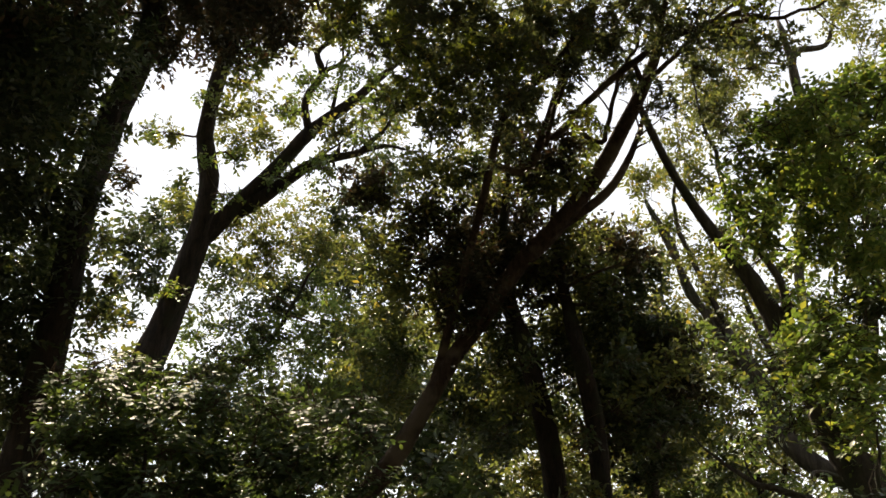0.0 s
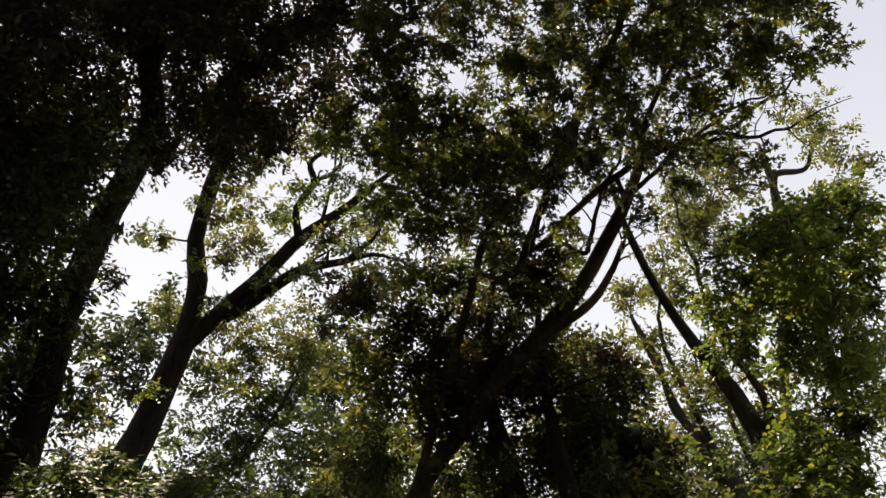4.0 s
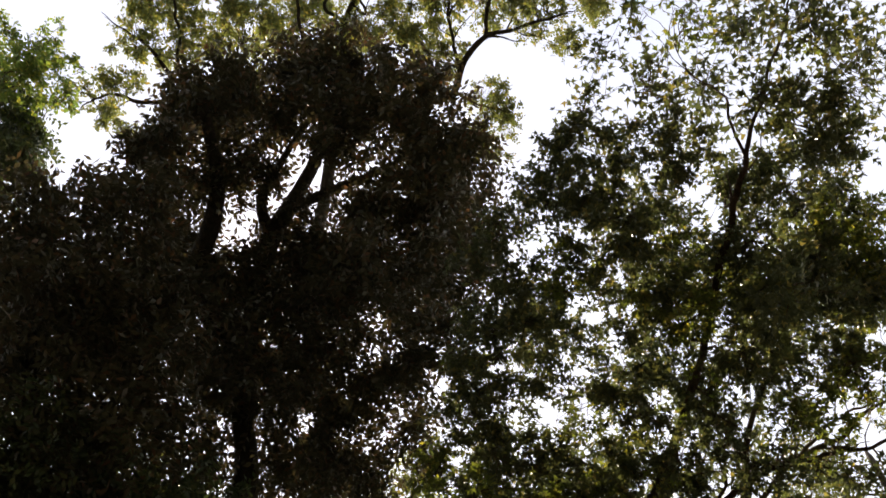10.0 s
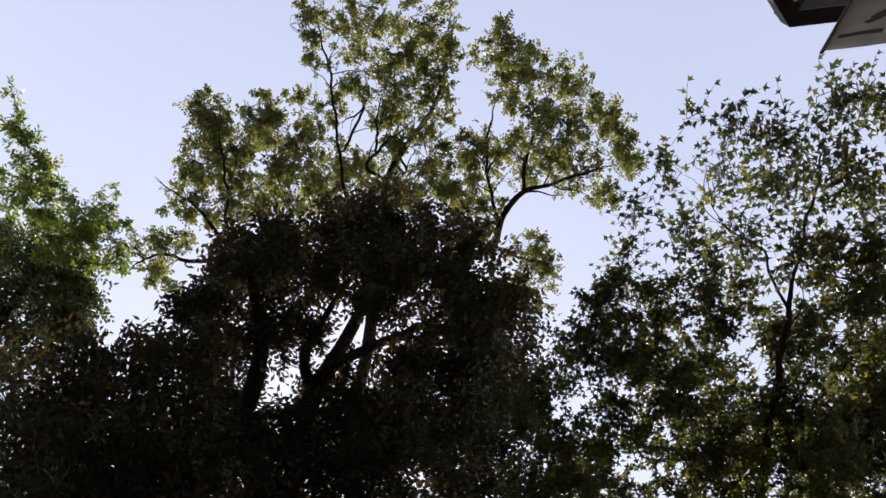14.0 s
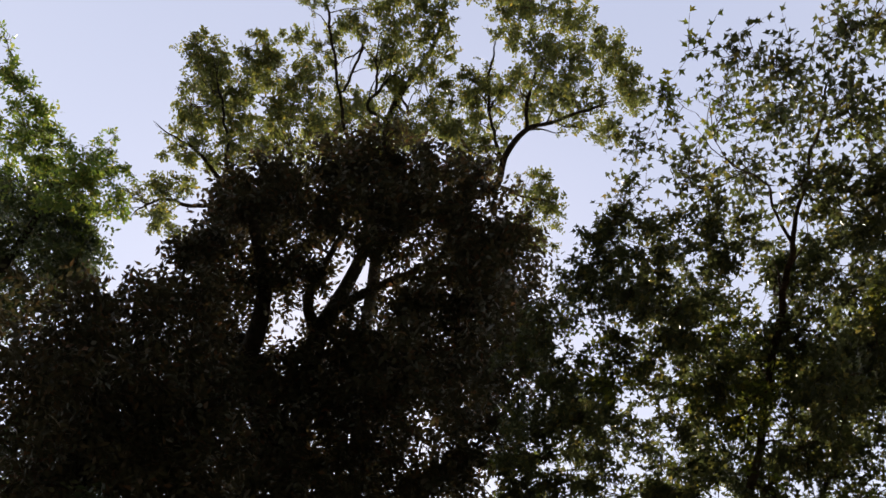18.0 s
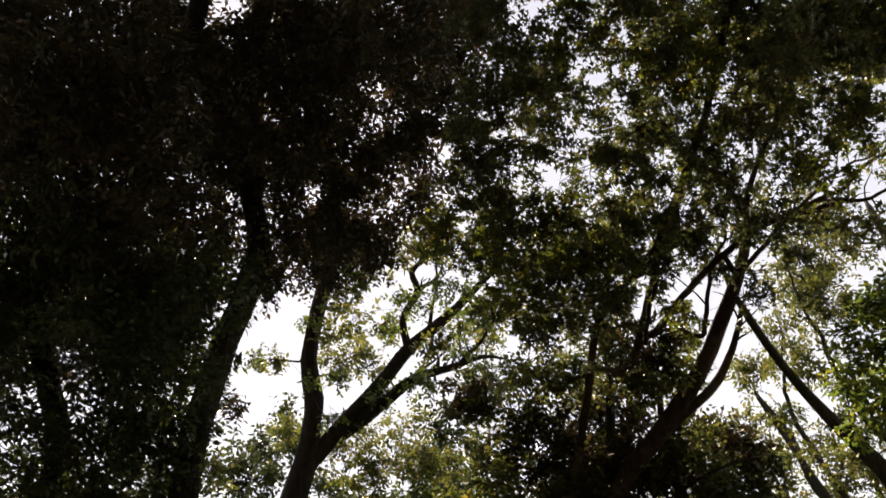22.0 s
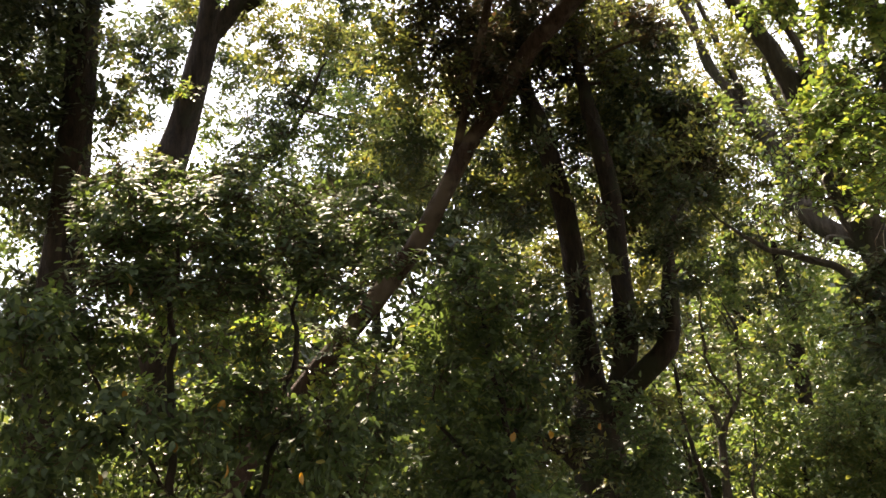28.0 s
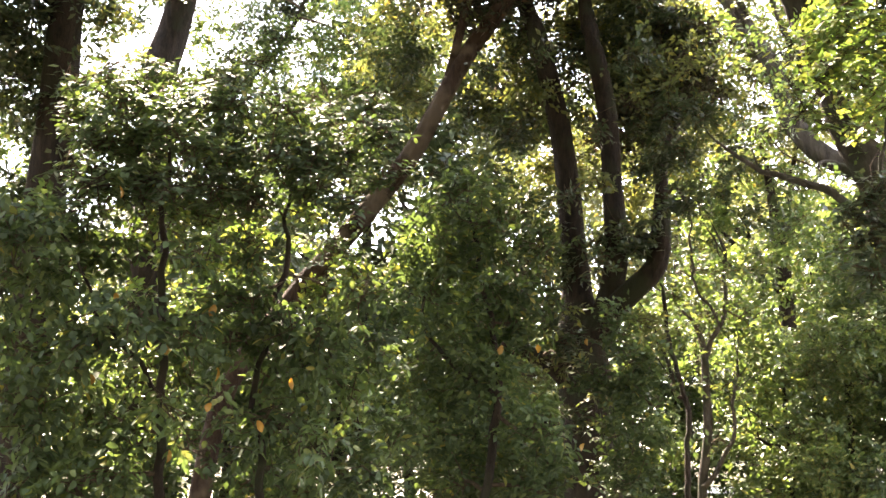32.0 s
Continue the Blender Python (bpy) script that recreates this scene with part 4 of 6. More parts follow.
ash.boughs([(1.94, 6.30, 8.66, 0.23), (2.39, 5.99, 8.79, 0.23), (2.81, 6.18, 8.47, 0.24), (3.23, 5.86, 8.57, 0.24), (2.05, 6.69, 8.26, 0.24), (2.55, 6.69, 8.08, 0.24), (3.05, 6.48, 8.07, 0.24), (3.42, 6.14, 8.22, 0.24), (1.62, 6.82, 8.25, 0.22), (3.35, 6.60, 7.81, 0.23)],
    LEAF_ASH, (0.080, 0.074), 1.15, scatter=0.25, lobed=True, other=LEAF_ASH_LIT, share=0.28)
ash.boughs([(0.48, 7.61, 7.61, 0.22), (0.89, 7.81, 7.30, 0.23), (1.69, 7.55, 7.46, 0.20), (2.24, 7.28, 7.61, 0.23), (2.69, 6.92, 7.84, 0.24), (2.23, 6.76, 8.19, 0.22), (1.52, 6.98, 8.17, 0.20), (2.91, 7.24, 7.38, 0.22), (0.66, 7.16, 8.11, 0.20)],
    LEAF_ASH, (0.080, 0.074), 1.1, scatter=0.25, lobed=True, other=LEAF_ASH_LIT, share=0.28)
forked = Tree("forked_evergreen_tree", "forked evergreen tree with a stout dark trunk and hanging dark foliage", "tree", (1.64, 10.46), 15, BARK_DARK)
forked.stem([(1.64, 10.46, -0.05, 0.445), (1.64, 10.46, 0.35, 0.344), (1.65, 10.46, 1.09, 0.307), (1.62, 10.47, 1.75, 0.284), (1.60, 10.44, 2.37, 0.291), (1.56, 10.40, 2.81, 0.271), (1.55, 10.44, 3.27, 0.183), (1.51, 10.38, 4.06, 0.151), (1.44, 10.27, 4.84, 0.133), (1.32, 10.14, 5.55, 0.121), (1.13, 9.97, 6.25, 0.108), (1.00, 10.20, 6.89, 0.091), (0.95, 10.01, 7.84, 0.065), (1.02, 9.77, 8.55, 0.037)], "trunk")
forked.stem([(1.65, 10.30, 2.68, 0.160), (1.84, 10.21, 3.10, 0.141), (1.95, 10.08, 3.72, 0.128), (1.93, 10.01, 4.42, 0.116), (1.88, 9.85, 5.23, 0.111), (1.74, 9.70, 5.92, 0.099), (1.68, 9.89, 6.66, 0.082), (1.58, 9.87, 7.35, 0.063), (1.58, 9.75, 8.11, 0.036)])
forked.stem([(1.71, 10.29, 2.74, 0.147), (1.91, 10.10, 3.05, 0.140), (2.14, 9.92, 3.27, 0.132), (2.33, 9.84, 3.47, 0.126), (2.38, 9.73, 3.89, 0.107), (2.41, 9.71, 4.33, 0.070), (2.47, 9.65, 4.82, 0.032)])
forked.stem([(1.50, 10.47, 2.19, 0.129), (1.27, 10.38, 2.43, 0.115), (0.92, 10.30, 2.62, 0.089), (0.48, 10.22, 2.68, 0.038)])
# One crown: shaded leaves in LEAF_DARK or LEAF_EVER, lit ones painted as LEAF_OAK.
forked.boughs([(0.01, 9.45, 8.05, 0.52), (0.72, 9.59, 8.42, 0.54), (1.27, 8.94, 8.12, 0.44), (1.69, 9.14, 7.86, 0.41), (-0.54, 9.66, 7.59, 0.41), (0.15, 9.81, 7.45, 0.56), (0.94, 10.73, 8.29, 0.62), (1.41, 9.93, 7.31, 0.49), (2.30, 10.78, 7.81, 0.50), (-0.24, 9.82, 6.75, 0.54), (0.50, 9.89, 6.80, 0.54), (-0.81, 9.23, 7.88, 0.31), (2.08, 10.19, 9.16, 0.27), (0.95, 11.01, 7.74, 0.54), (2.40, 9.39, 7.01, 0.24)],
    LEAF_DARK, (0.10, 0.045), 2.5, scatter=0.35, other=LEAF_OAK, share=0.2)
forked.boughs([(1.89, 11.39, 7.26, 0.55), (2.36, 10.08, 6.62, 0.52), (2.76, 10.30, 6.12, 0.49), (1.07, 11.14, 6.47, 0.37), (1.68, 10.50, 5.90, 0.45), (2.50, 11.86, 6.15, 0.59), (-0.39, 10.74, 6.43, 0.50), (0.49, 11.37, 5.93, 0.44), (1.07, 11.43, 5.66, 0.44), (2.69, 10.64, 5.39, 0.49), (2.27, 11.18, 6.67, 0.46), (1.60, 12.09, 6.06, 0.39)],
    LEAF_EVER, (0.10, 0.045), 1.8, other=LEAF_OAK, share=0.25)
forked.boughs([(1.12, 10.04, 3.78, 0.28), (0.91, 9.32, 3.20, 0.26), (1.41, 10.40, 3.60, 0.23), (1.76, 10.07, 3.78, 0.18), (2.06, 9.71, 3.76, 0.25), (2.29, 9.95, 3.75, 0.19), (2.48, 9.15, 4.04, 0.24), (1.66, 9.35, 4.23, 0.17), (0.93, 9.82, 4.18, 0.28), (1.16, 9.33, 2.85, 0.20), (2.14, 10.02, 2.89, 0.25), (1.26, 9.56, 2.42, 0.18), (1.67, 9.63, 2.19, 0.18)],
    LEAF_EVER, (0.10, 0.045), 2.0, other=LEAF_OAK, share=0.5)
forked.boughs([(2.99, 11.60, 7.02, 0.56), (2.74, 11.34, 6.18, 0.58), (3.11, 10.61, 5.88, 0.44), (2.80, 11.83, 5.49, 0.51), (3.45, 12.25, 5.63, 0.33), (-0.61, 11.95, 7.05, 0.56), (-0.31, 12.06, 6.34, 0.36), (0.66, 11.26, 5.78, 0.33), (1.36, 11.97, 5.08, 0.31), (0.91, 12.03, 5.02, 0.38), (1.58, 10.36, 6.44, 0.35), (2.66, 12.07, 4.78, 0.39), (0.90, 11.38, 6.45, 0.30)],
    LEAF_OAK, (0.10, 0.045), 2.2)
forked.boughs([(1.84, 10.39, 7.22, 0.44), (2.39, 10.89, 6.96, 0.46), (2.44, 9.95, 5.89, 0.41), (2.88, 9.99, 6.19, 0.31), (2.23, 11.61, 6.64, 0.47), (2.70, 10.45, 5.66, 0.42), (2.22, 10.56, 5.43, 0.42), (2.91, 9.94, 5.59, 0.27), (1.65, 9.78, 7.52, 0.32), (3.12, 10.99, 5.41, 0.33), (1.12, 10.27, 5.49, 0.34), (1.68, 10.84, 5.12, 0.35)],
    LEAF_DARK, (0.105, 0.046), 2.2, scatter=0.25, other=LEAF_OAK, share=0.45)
forked.boughs([(0.73, 9.10, 3.73, 0.24), (0.53, 8.98, 4.23, 0.24), (1.03, 9.14, 3.44, 0.17), (1.26, 8.96, 4.04, 0.10), (1.54, 8.74, 4.61, 0.10), (1.01, 8.53, 5.31, 0.10), (1.59, 9.08, 3.37, 0.13), (2.08, 8.76, 4.21, 0.21), (2.23, 8.53, 4.77, 0.24), (1.96, 8.38, 5.29, 0.21), (2.37, 8.31, 5.20, 0.22), (0.70, 8.83, 4.66, 0.18), (0.53, 8.63, 5.18, 0.17), (2.29, 8.66, 4.35, 0.18), (1.91, 8.57, 4.85, 0.15), (2.49, 8.49, 4.69, 0.17), (0.35, 9.15, 3.63, 0.23), (0.97, 9.24, 2.94, 0.21), (1.24, 9.26, 2.60, 0.14), (1.74, 9.18, 2.58, 0.15), (0.52, 9.28, 2.95, 0.24), (0.34, 9.35, 2.45, 0.23), (0.79, 9.34, 2.27, 0.21), (1.83, 9.20, 2.14, 0.13), (1.28, 9.31, 1.82, 0.15)],
    LEAF_EVER, (0.085, 0.04), 1.9, scatter=0.3, other=LEAF_OAK, share=0.25)
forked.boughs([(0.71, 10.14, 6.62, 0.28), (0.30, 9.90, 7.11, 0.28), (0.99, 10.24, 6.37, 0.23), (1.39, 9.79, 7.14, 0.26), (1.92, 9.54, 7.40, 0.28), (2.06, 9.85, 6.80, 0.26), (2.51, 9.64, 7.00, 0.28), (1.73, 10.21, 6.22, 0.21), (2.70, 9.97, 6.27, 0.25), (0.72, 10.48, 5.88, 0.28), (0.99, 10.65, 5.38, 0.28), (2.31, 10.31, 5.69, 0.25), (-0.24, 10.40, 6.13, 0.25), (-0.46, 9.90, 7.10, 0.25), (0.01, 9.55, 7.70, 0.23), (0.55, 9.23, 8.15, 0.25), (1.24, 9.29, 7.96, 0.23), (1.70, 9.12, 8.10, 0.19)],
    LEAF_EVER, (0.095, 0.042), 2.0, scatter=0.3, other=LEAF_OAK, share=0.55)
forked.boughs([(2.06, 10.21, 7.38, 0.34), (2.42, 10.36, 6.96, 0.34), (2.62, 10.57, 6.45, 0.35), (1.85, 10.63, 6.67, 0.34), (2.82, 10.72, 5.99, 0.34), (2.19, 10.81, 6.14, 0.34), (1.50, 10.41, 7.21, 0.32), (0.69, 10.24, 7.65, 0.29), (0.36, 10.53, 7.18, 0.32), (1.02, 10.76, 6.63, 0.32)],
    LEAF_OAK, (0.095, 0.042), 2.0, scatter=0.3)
forked.boughs([(-0.61, 11.08, 4.52, 0.21), (-0.96, 11.00, 4.72, 0.21), (-1.24, 11.06, 4.38, 0.18), (-0.41, 11.18, 4.18, 0.20), (-0.13, 11.13, 4.38, 0.20), (-0.34, 11.27, 3.77, 0.20), (-0.97, 11.25, 3.70, 0.18), (0.08, 11.25, 3.90, 0.20), (-0.12, 10.98, 4.92, 0.18)],
    LEAF_EVER, (0.09, 0.045), 1.6, scatter=0.3, other=LEAF_LIT)
maple = Tree("broadleaved_tree", "leaning broadleaved tree with sunlit bright green leaves", "tree", (4.74, 8.23), 16, BARK_GREY)
maple.stem([(4.74, 8.23, -0.05, 0.269), (4.67, 8.26, 0.35, 0.207), (4.20, 8.51, 3.96, 0.185), (4.01, 8.56, 4.43, 0.169), (3.87, 8.57, 4.90, 0.152), (3.71, 8.55, 5.40, 0.129), (3.73, 8.73, 5.67, 0.126), (3.50, 8.71, 6.36, 0.096), (3.17, 8.73, 6.97, 0.069), (2.80, 8.65, 7.67, 0.047), (2.53, 8.46, 8.20, 0.044), (2.38, 8.32, 8.59, 0.030), (2.24, 8.08, 9.06, 0.010)], "trunk")
maple.stem([(4.06, 8.56, 4.37, 0.133), (4.10, 8.25, 4.83, 0.108), (4.18, 8.10, 5.11, 0.090), (4.24, 7.92, 5.57, 0.072), (4.06, 7.65, 6.23, 0.054), (3.99, 7.29, 6.84, 0.030)])
maple.stem([(3.76, 8.70, 5.69, 0.069), (3.72, 8.55, 6.27, 0.044), (3.39, 8.53, 6.96, 0.032), (3.14, 8.27, 7.83, 0.023), (2.95, 8.05, 8.53, 0.010)])
# Sunlit outer boughs: the light is in the LEAF_SUN colour.
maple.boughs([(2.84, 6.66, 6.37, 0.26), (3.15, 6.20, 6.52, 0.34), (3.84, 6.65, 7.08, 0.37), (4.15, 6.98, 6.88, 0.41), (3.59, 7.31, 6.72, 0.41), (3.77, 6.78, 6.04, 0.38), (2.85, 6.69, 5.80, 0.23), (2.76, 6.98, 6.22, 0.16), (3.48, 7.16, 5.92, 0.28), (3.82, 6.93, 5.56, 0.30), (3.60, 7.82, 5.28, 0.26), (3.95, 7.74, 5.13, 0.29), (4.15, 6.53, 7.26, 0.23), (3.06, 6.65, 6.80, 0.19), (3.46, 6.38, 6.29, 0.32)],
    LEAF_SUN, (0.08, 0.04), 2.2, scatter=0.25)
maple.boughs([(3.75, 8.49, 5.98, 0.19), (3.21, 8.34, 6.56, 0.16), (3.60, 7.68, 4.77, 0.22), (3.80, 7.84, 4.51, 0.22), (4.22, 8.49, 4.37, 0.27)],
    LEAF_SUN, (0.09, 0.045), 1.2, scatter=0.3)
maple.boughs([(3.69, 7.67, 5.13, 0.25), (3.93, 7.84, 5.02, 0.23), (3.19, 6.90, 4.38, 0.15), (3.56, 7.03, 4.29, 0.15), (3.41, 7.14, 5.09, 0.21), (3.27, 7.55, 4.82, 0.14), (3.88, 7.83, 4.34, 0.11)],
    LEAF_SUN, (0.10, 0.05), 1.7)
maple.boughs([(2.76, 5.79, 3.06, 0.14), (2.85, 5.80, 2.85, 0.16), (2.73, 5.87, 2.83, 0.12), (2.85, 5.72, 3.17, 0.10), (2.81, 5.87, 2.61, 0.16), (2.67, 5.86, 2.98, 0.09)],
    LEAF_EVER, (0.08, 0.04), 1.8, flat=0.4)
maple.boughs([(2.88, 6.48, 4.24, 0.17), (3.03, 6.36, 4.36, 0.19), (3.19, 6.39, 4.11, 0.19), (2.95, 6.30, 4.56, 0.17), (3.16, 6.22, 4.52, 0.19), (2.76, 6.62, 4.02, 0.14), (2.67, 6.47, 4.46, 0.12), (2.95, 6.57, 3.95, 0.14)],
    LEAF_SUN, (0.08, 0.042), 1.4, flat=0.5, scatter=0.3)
# Shaded inside of the crown, darkened by the LEAF_EVER colour.
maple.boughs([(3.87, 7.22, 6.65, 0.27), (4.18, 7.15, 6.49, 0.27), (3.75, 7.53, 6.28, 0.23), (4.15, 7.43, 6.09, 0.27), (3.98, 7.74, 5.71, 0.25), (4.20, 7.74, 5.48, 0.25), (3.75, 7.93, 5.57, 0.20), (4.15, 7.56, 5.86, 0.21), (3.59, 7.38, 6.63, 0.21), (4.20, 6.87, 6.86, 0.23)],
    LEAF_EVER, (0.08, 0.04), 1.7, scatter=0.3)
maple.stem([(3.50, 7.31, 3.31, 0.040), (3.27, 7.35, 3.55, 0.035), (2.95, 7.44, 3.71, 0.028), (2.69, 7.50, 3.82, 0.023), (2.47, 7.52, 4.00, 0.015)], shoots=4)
# Bright fringe, lit through its leaf colour.
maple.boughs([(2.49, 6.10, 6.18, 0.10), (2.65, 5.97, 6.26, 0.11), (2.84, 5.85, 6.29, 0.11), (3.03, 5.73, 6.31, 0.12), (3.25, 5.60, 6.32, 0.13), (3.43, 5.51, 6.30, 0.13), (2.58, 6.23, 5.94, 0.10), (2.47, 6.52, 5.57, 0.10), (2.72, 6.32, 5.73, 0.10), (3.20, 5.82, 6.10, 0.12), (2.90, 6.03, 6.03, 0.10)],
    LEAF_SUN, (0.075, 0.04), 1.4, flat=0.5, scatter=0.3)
zelkova = Tree("grey_barked_tree", "pale grey-barked tree with thin sparse leaves, standing further back", "tree", (6.32, 12.49), 17, BARK_GREY)
zelkova.stem([(6.32, 12.49, -0.05, 0.215), (6.30, 12.48, 0.35, 0.166), (6.13, 12.43, 5.01, 0.148), (5.46, 12.85, 5.77, 0.151), (5.17, 13.14, 6.55, 0.146), (5.12, 13.23, 7.22, 0.121), (4.86, 13.39, 7.86, 0.095), (4.97, 13.75, 8.17, 0.083), (4.43, 13.79, 8.92, 0.069), (4.23, 13.68, 9.85, 0.045), (3.92, 13.67, 10.60, 0.015)], "trunk")
zelkova.stem([(5.15, 13.23, 7.22, 0.084), (6.03, 13.39, 8.02, 0.083), (6.37, 13.75, 9.37, 0.083), (6.74, 13.56, 11.37, 0.082), (6.81, 13.14, 12.73, 0.073), (6.62, 12.83, 13.97, 0.058), (6.63, 12.95, 14.42, 0.030)])
zelkova.stem([(6.83, 13.23, 12.61, 0.079), (6.73, 12.82, 13.47, 0.068), (7.33, 12.76, 13.64, 0.046), (7.42, 12.45, 13.91, 0.029)])
zelkova.boughs([(5.27, 13.42, 13.49, 0.63), (6.00, 13.08, 13.34, 0.57), (5.34, 13.25, 12.13, 0.54), (4.94, 15.62, 12.81, 0.42), (4.80, 13.01, 12.44, 0.43), (7.26, 11.44, 12.53, 0.48), (4.51, 14.88, 10.70, 0.44), (5.22, 15.31, 10.35, 0.45), (5.82, 14.38, 9.83, 0.43), (7.49, 12.37, 14.12, 0.47), (5.82, 13.24, 14.64, 0.53), (6.60, 12.36, 11.33, 0.52)],
    LEAF_OAK, (0.102, 0.049), 1.10, scatter=0.25)
zelkova.stem([(5.27, 13.63, 7.14, 0.067), (4.63, 13.72, 8.47, 0.059), (3.97, 13.50, 10.08, 0.040), (3.77, 13.42, 10.67, 0.015)])
zelkova.stem([(5.05, 13.78, 8.04, 0.059), (4.62, 13.74, 9.33, 0.045), (4.34, 13.66, 10.42, 0.036), (4.45, 13.22, 11.70, 0.016)])
zelkova.stem([(5.63, 13.34, 6.93, 0.056), (5.31, 13.52, 8.38, 0.044), (5.19, 13.53, 9.34, 0.030), (5.21, 13.43, 10.29, 0.015)])
zelkova.boughs([(3.69, 12.75, 10.38, 0.39), (4.27, 12.72, 11.20, 0.40), (3.78, 14.14, 10.24, 0.41), (4.92, 13.23, 10.74, 0.46), (5.05, 13.64, 8.85, 0.49), (4.92, 15.16, 9.19, 0.54), (4.70, 15.86, 8.59, 0.55), (5.13, 14.14, 7.85, 0.50), (5.73, 13.85, 7.53, 0.49), (4.91, 15.27, 7.48, 0.62), (5.44, 14.24, 6.71, 0.59), (4.27, 15.45, 10.28, 0.44), (6.51, 15.91, 6.90, 0.66), (5.40, 16.30, 6.80, 0.66), (4.21, 14.54, 8.87, 0.51), (5.90, 15.11, 8.95, 0.49), (4.92, 14.56, 8.23, 0.51), (5.58, 14.83, 7.53, 0.51), (5.96, 13.84, 6.85, 0.49), (4.10, 14.35, 6.73, 0.58)],
    LEAF_OAK, (0.102, 0.049), 1.36, scatter=0.25)
zelkova.boughs([(4.10, 11.20, 6.27, 0.31), (4.16, 10.30, 5.74, 0.29), (4.45, 11.94, 5.68, 0.33), (4.55, 11.00, 5.72, 0.23), (3.76, 10.97, 6.56, 0.31), (4.95, 11.84, 4.93, 0.32), (3.88, 10.26, 6.59, 0.30), (4.57, 10.18, 4.38, 0.28), (3.22, 10.38, 6.44, 0.29), (5.22, 10.91, 4.30, 0.30), (4.38, 9.90, 6.20, 0.22), (4.16, 10.11, 6.59, 0.22)],
    LEAF_LIT, (0.10, 0.05), 0.6, scatter=0.2)
zelkova.boughs([(5.29, 12.66, 13.13, 0.55), (6.86, 11.11, 13.39, 0.43), (5.33, 13.65, 12.87, 0.57)],
    LEAF_OAK, (0.093, 0.047), 0.85)
elm = Tree("sunlit_elm_tree", "sunlit tree with a light green feathery crown", "tree", (-7.26, 8.26), 18, BARK_BROWN)
elm.stem([(-7.26, 8.26, -0.05, 0.254), (-7.29, 8.26, 0.35, 0.196), (-7.53, 8.27, 4.15, 0.175), (-8.22, 6.47, 9.22, 0.143), (-8.06, 5.61, 11.42, 0.111), (-7.59, 5.14, 12.69, 0.071), (-7.19, 4.60, 13.56, 0.036)], "trunk")
# Sunlit edges of the crown, with the light put into LEAF_SUN.
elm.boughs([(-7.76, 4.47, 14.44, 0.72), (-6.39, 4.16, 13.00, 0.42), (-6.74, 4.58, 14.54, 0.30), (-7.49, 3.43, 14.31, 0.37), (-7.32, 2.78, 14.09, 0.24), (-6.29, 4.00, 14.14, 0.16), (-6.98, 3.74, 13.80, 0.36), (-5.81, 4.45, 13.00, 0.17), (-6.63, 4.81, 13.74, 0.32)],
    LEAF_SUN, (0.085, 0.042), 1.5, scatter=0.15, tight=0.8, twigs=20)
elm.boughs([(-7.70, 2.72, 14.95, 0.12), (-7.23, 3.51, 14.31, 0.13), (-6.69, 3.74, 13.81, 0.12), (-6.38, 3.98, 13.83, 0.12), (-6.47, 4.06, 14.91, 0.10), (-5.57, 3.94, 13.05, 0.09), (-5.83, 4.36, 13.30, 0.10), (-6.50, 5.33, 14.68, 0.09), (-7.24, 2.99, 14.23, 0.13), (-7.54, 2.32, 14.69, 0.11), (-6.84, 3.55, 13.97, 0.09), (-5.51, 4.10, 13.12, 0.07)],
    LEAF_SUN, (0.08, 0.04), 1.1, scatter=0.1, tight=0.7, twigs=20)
# Shaded side of the same crown, painted darker with LEAF_EVER.
elm.boughs([(-7.25, 5.00, 13.45, 0.73), (-6.88, 5.30, 13.82, 0.41), (-6.38, 5.16, 12.57, 0.34), (-7.47, 5.46, 12.94, 0.72), (-7.90, 4.88, 14.31, 0.58)],
    LEAF_EVER, (0.09, 0.045), 2.2, scatter=0.3)
mid = Tree("young_broadleaved_tree", "young light green tree standing behind the oaks", "tree", (-4.01, 18.57), 19, BARK_DARK)
mid.stem([(-4.01, 18.57, -0.05, 0.134), (-4.05, 18.52, 0.35, 0.104), (-4.30, 18.19, 4.88, 0.093), (-4.39, 17.49, 7.48, 0.058), (-4.40, 17.22, 8.21, 0.017)], "trunk")
mid.stem([(-4.38, 17.63, 7.06, 0.046), (-3.79, 17.19, 8.66, 0.035), (-3.10, 17.05, 9.50, 0.046), (-2.47, 16.62, 10.56, 0.029)])
mid.boughs([(-5.18, 14.73, 9.96, 0.48), (-5.36, 14.43, 10.25, 0.32), (-4.46, 14.52, 10.94, 0.38), (-3.22, 17.12, 10.56, 0.54), (-1.66, 17.62, 11.40, 0.62), (-3.99, 15.35, 10.09, 0.38), (-2.37, 17.26, 11.60, 0.49), (-1.51, 15.34, 11.26, 0.44), (-0.79, 15.60, 12.68, 0.47), (-5.50, 16.22, 11.61, 0.36)],
    LEAF_EVER, (0.13, 0.065), 2.3, spread=1.3, scatter=0.3)
mid.boughs([(-5.67, 15.23, 9.06, 0.44), (-3.76, 16.69, 9.81, 0.58), (-2.36, 17.84, 10.68, 0.74), (-1.72, 16.80, 9.40, 0.74), (-3.01, 18.08, 9.46, 0.67), (-3.60, 17.11, 8.79, 0.46), (-0.92, 18.25, 10.64, 0.68), (-4.56, 16.22, 9.81, 0.29), (-1.36, 18.41, 9.37, 0.73), (-2.04, 16.37, 8.15, 0.59), (-4.39, 16.30, 9.31, 0.32), (-3.88, 16.09, 8.58, 0.44), (-4.56, 16.78, 8.63, 0.40), (-3.64, 16.74, 9.23, 0.40), (-3.77, 16.59, 8.22, 0.44), (-3.28, 16.75, 9.48, 0.34)],
    LEAF_LIT, (0.12, 0.058), 1.5, spread=1.2, scatter=0.2, other=LEAF_EVER, share=0.3)
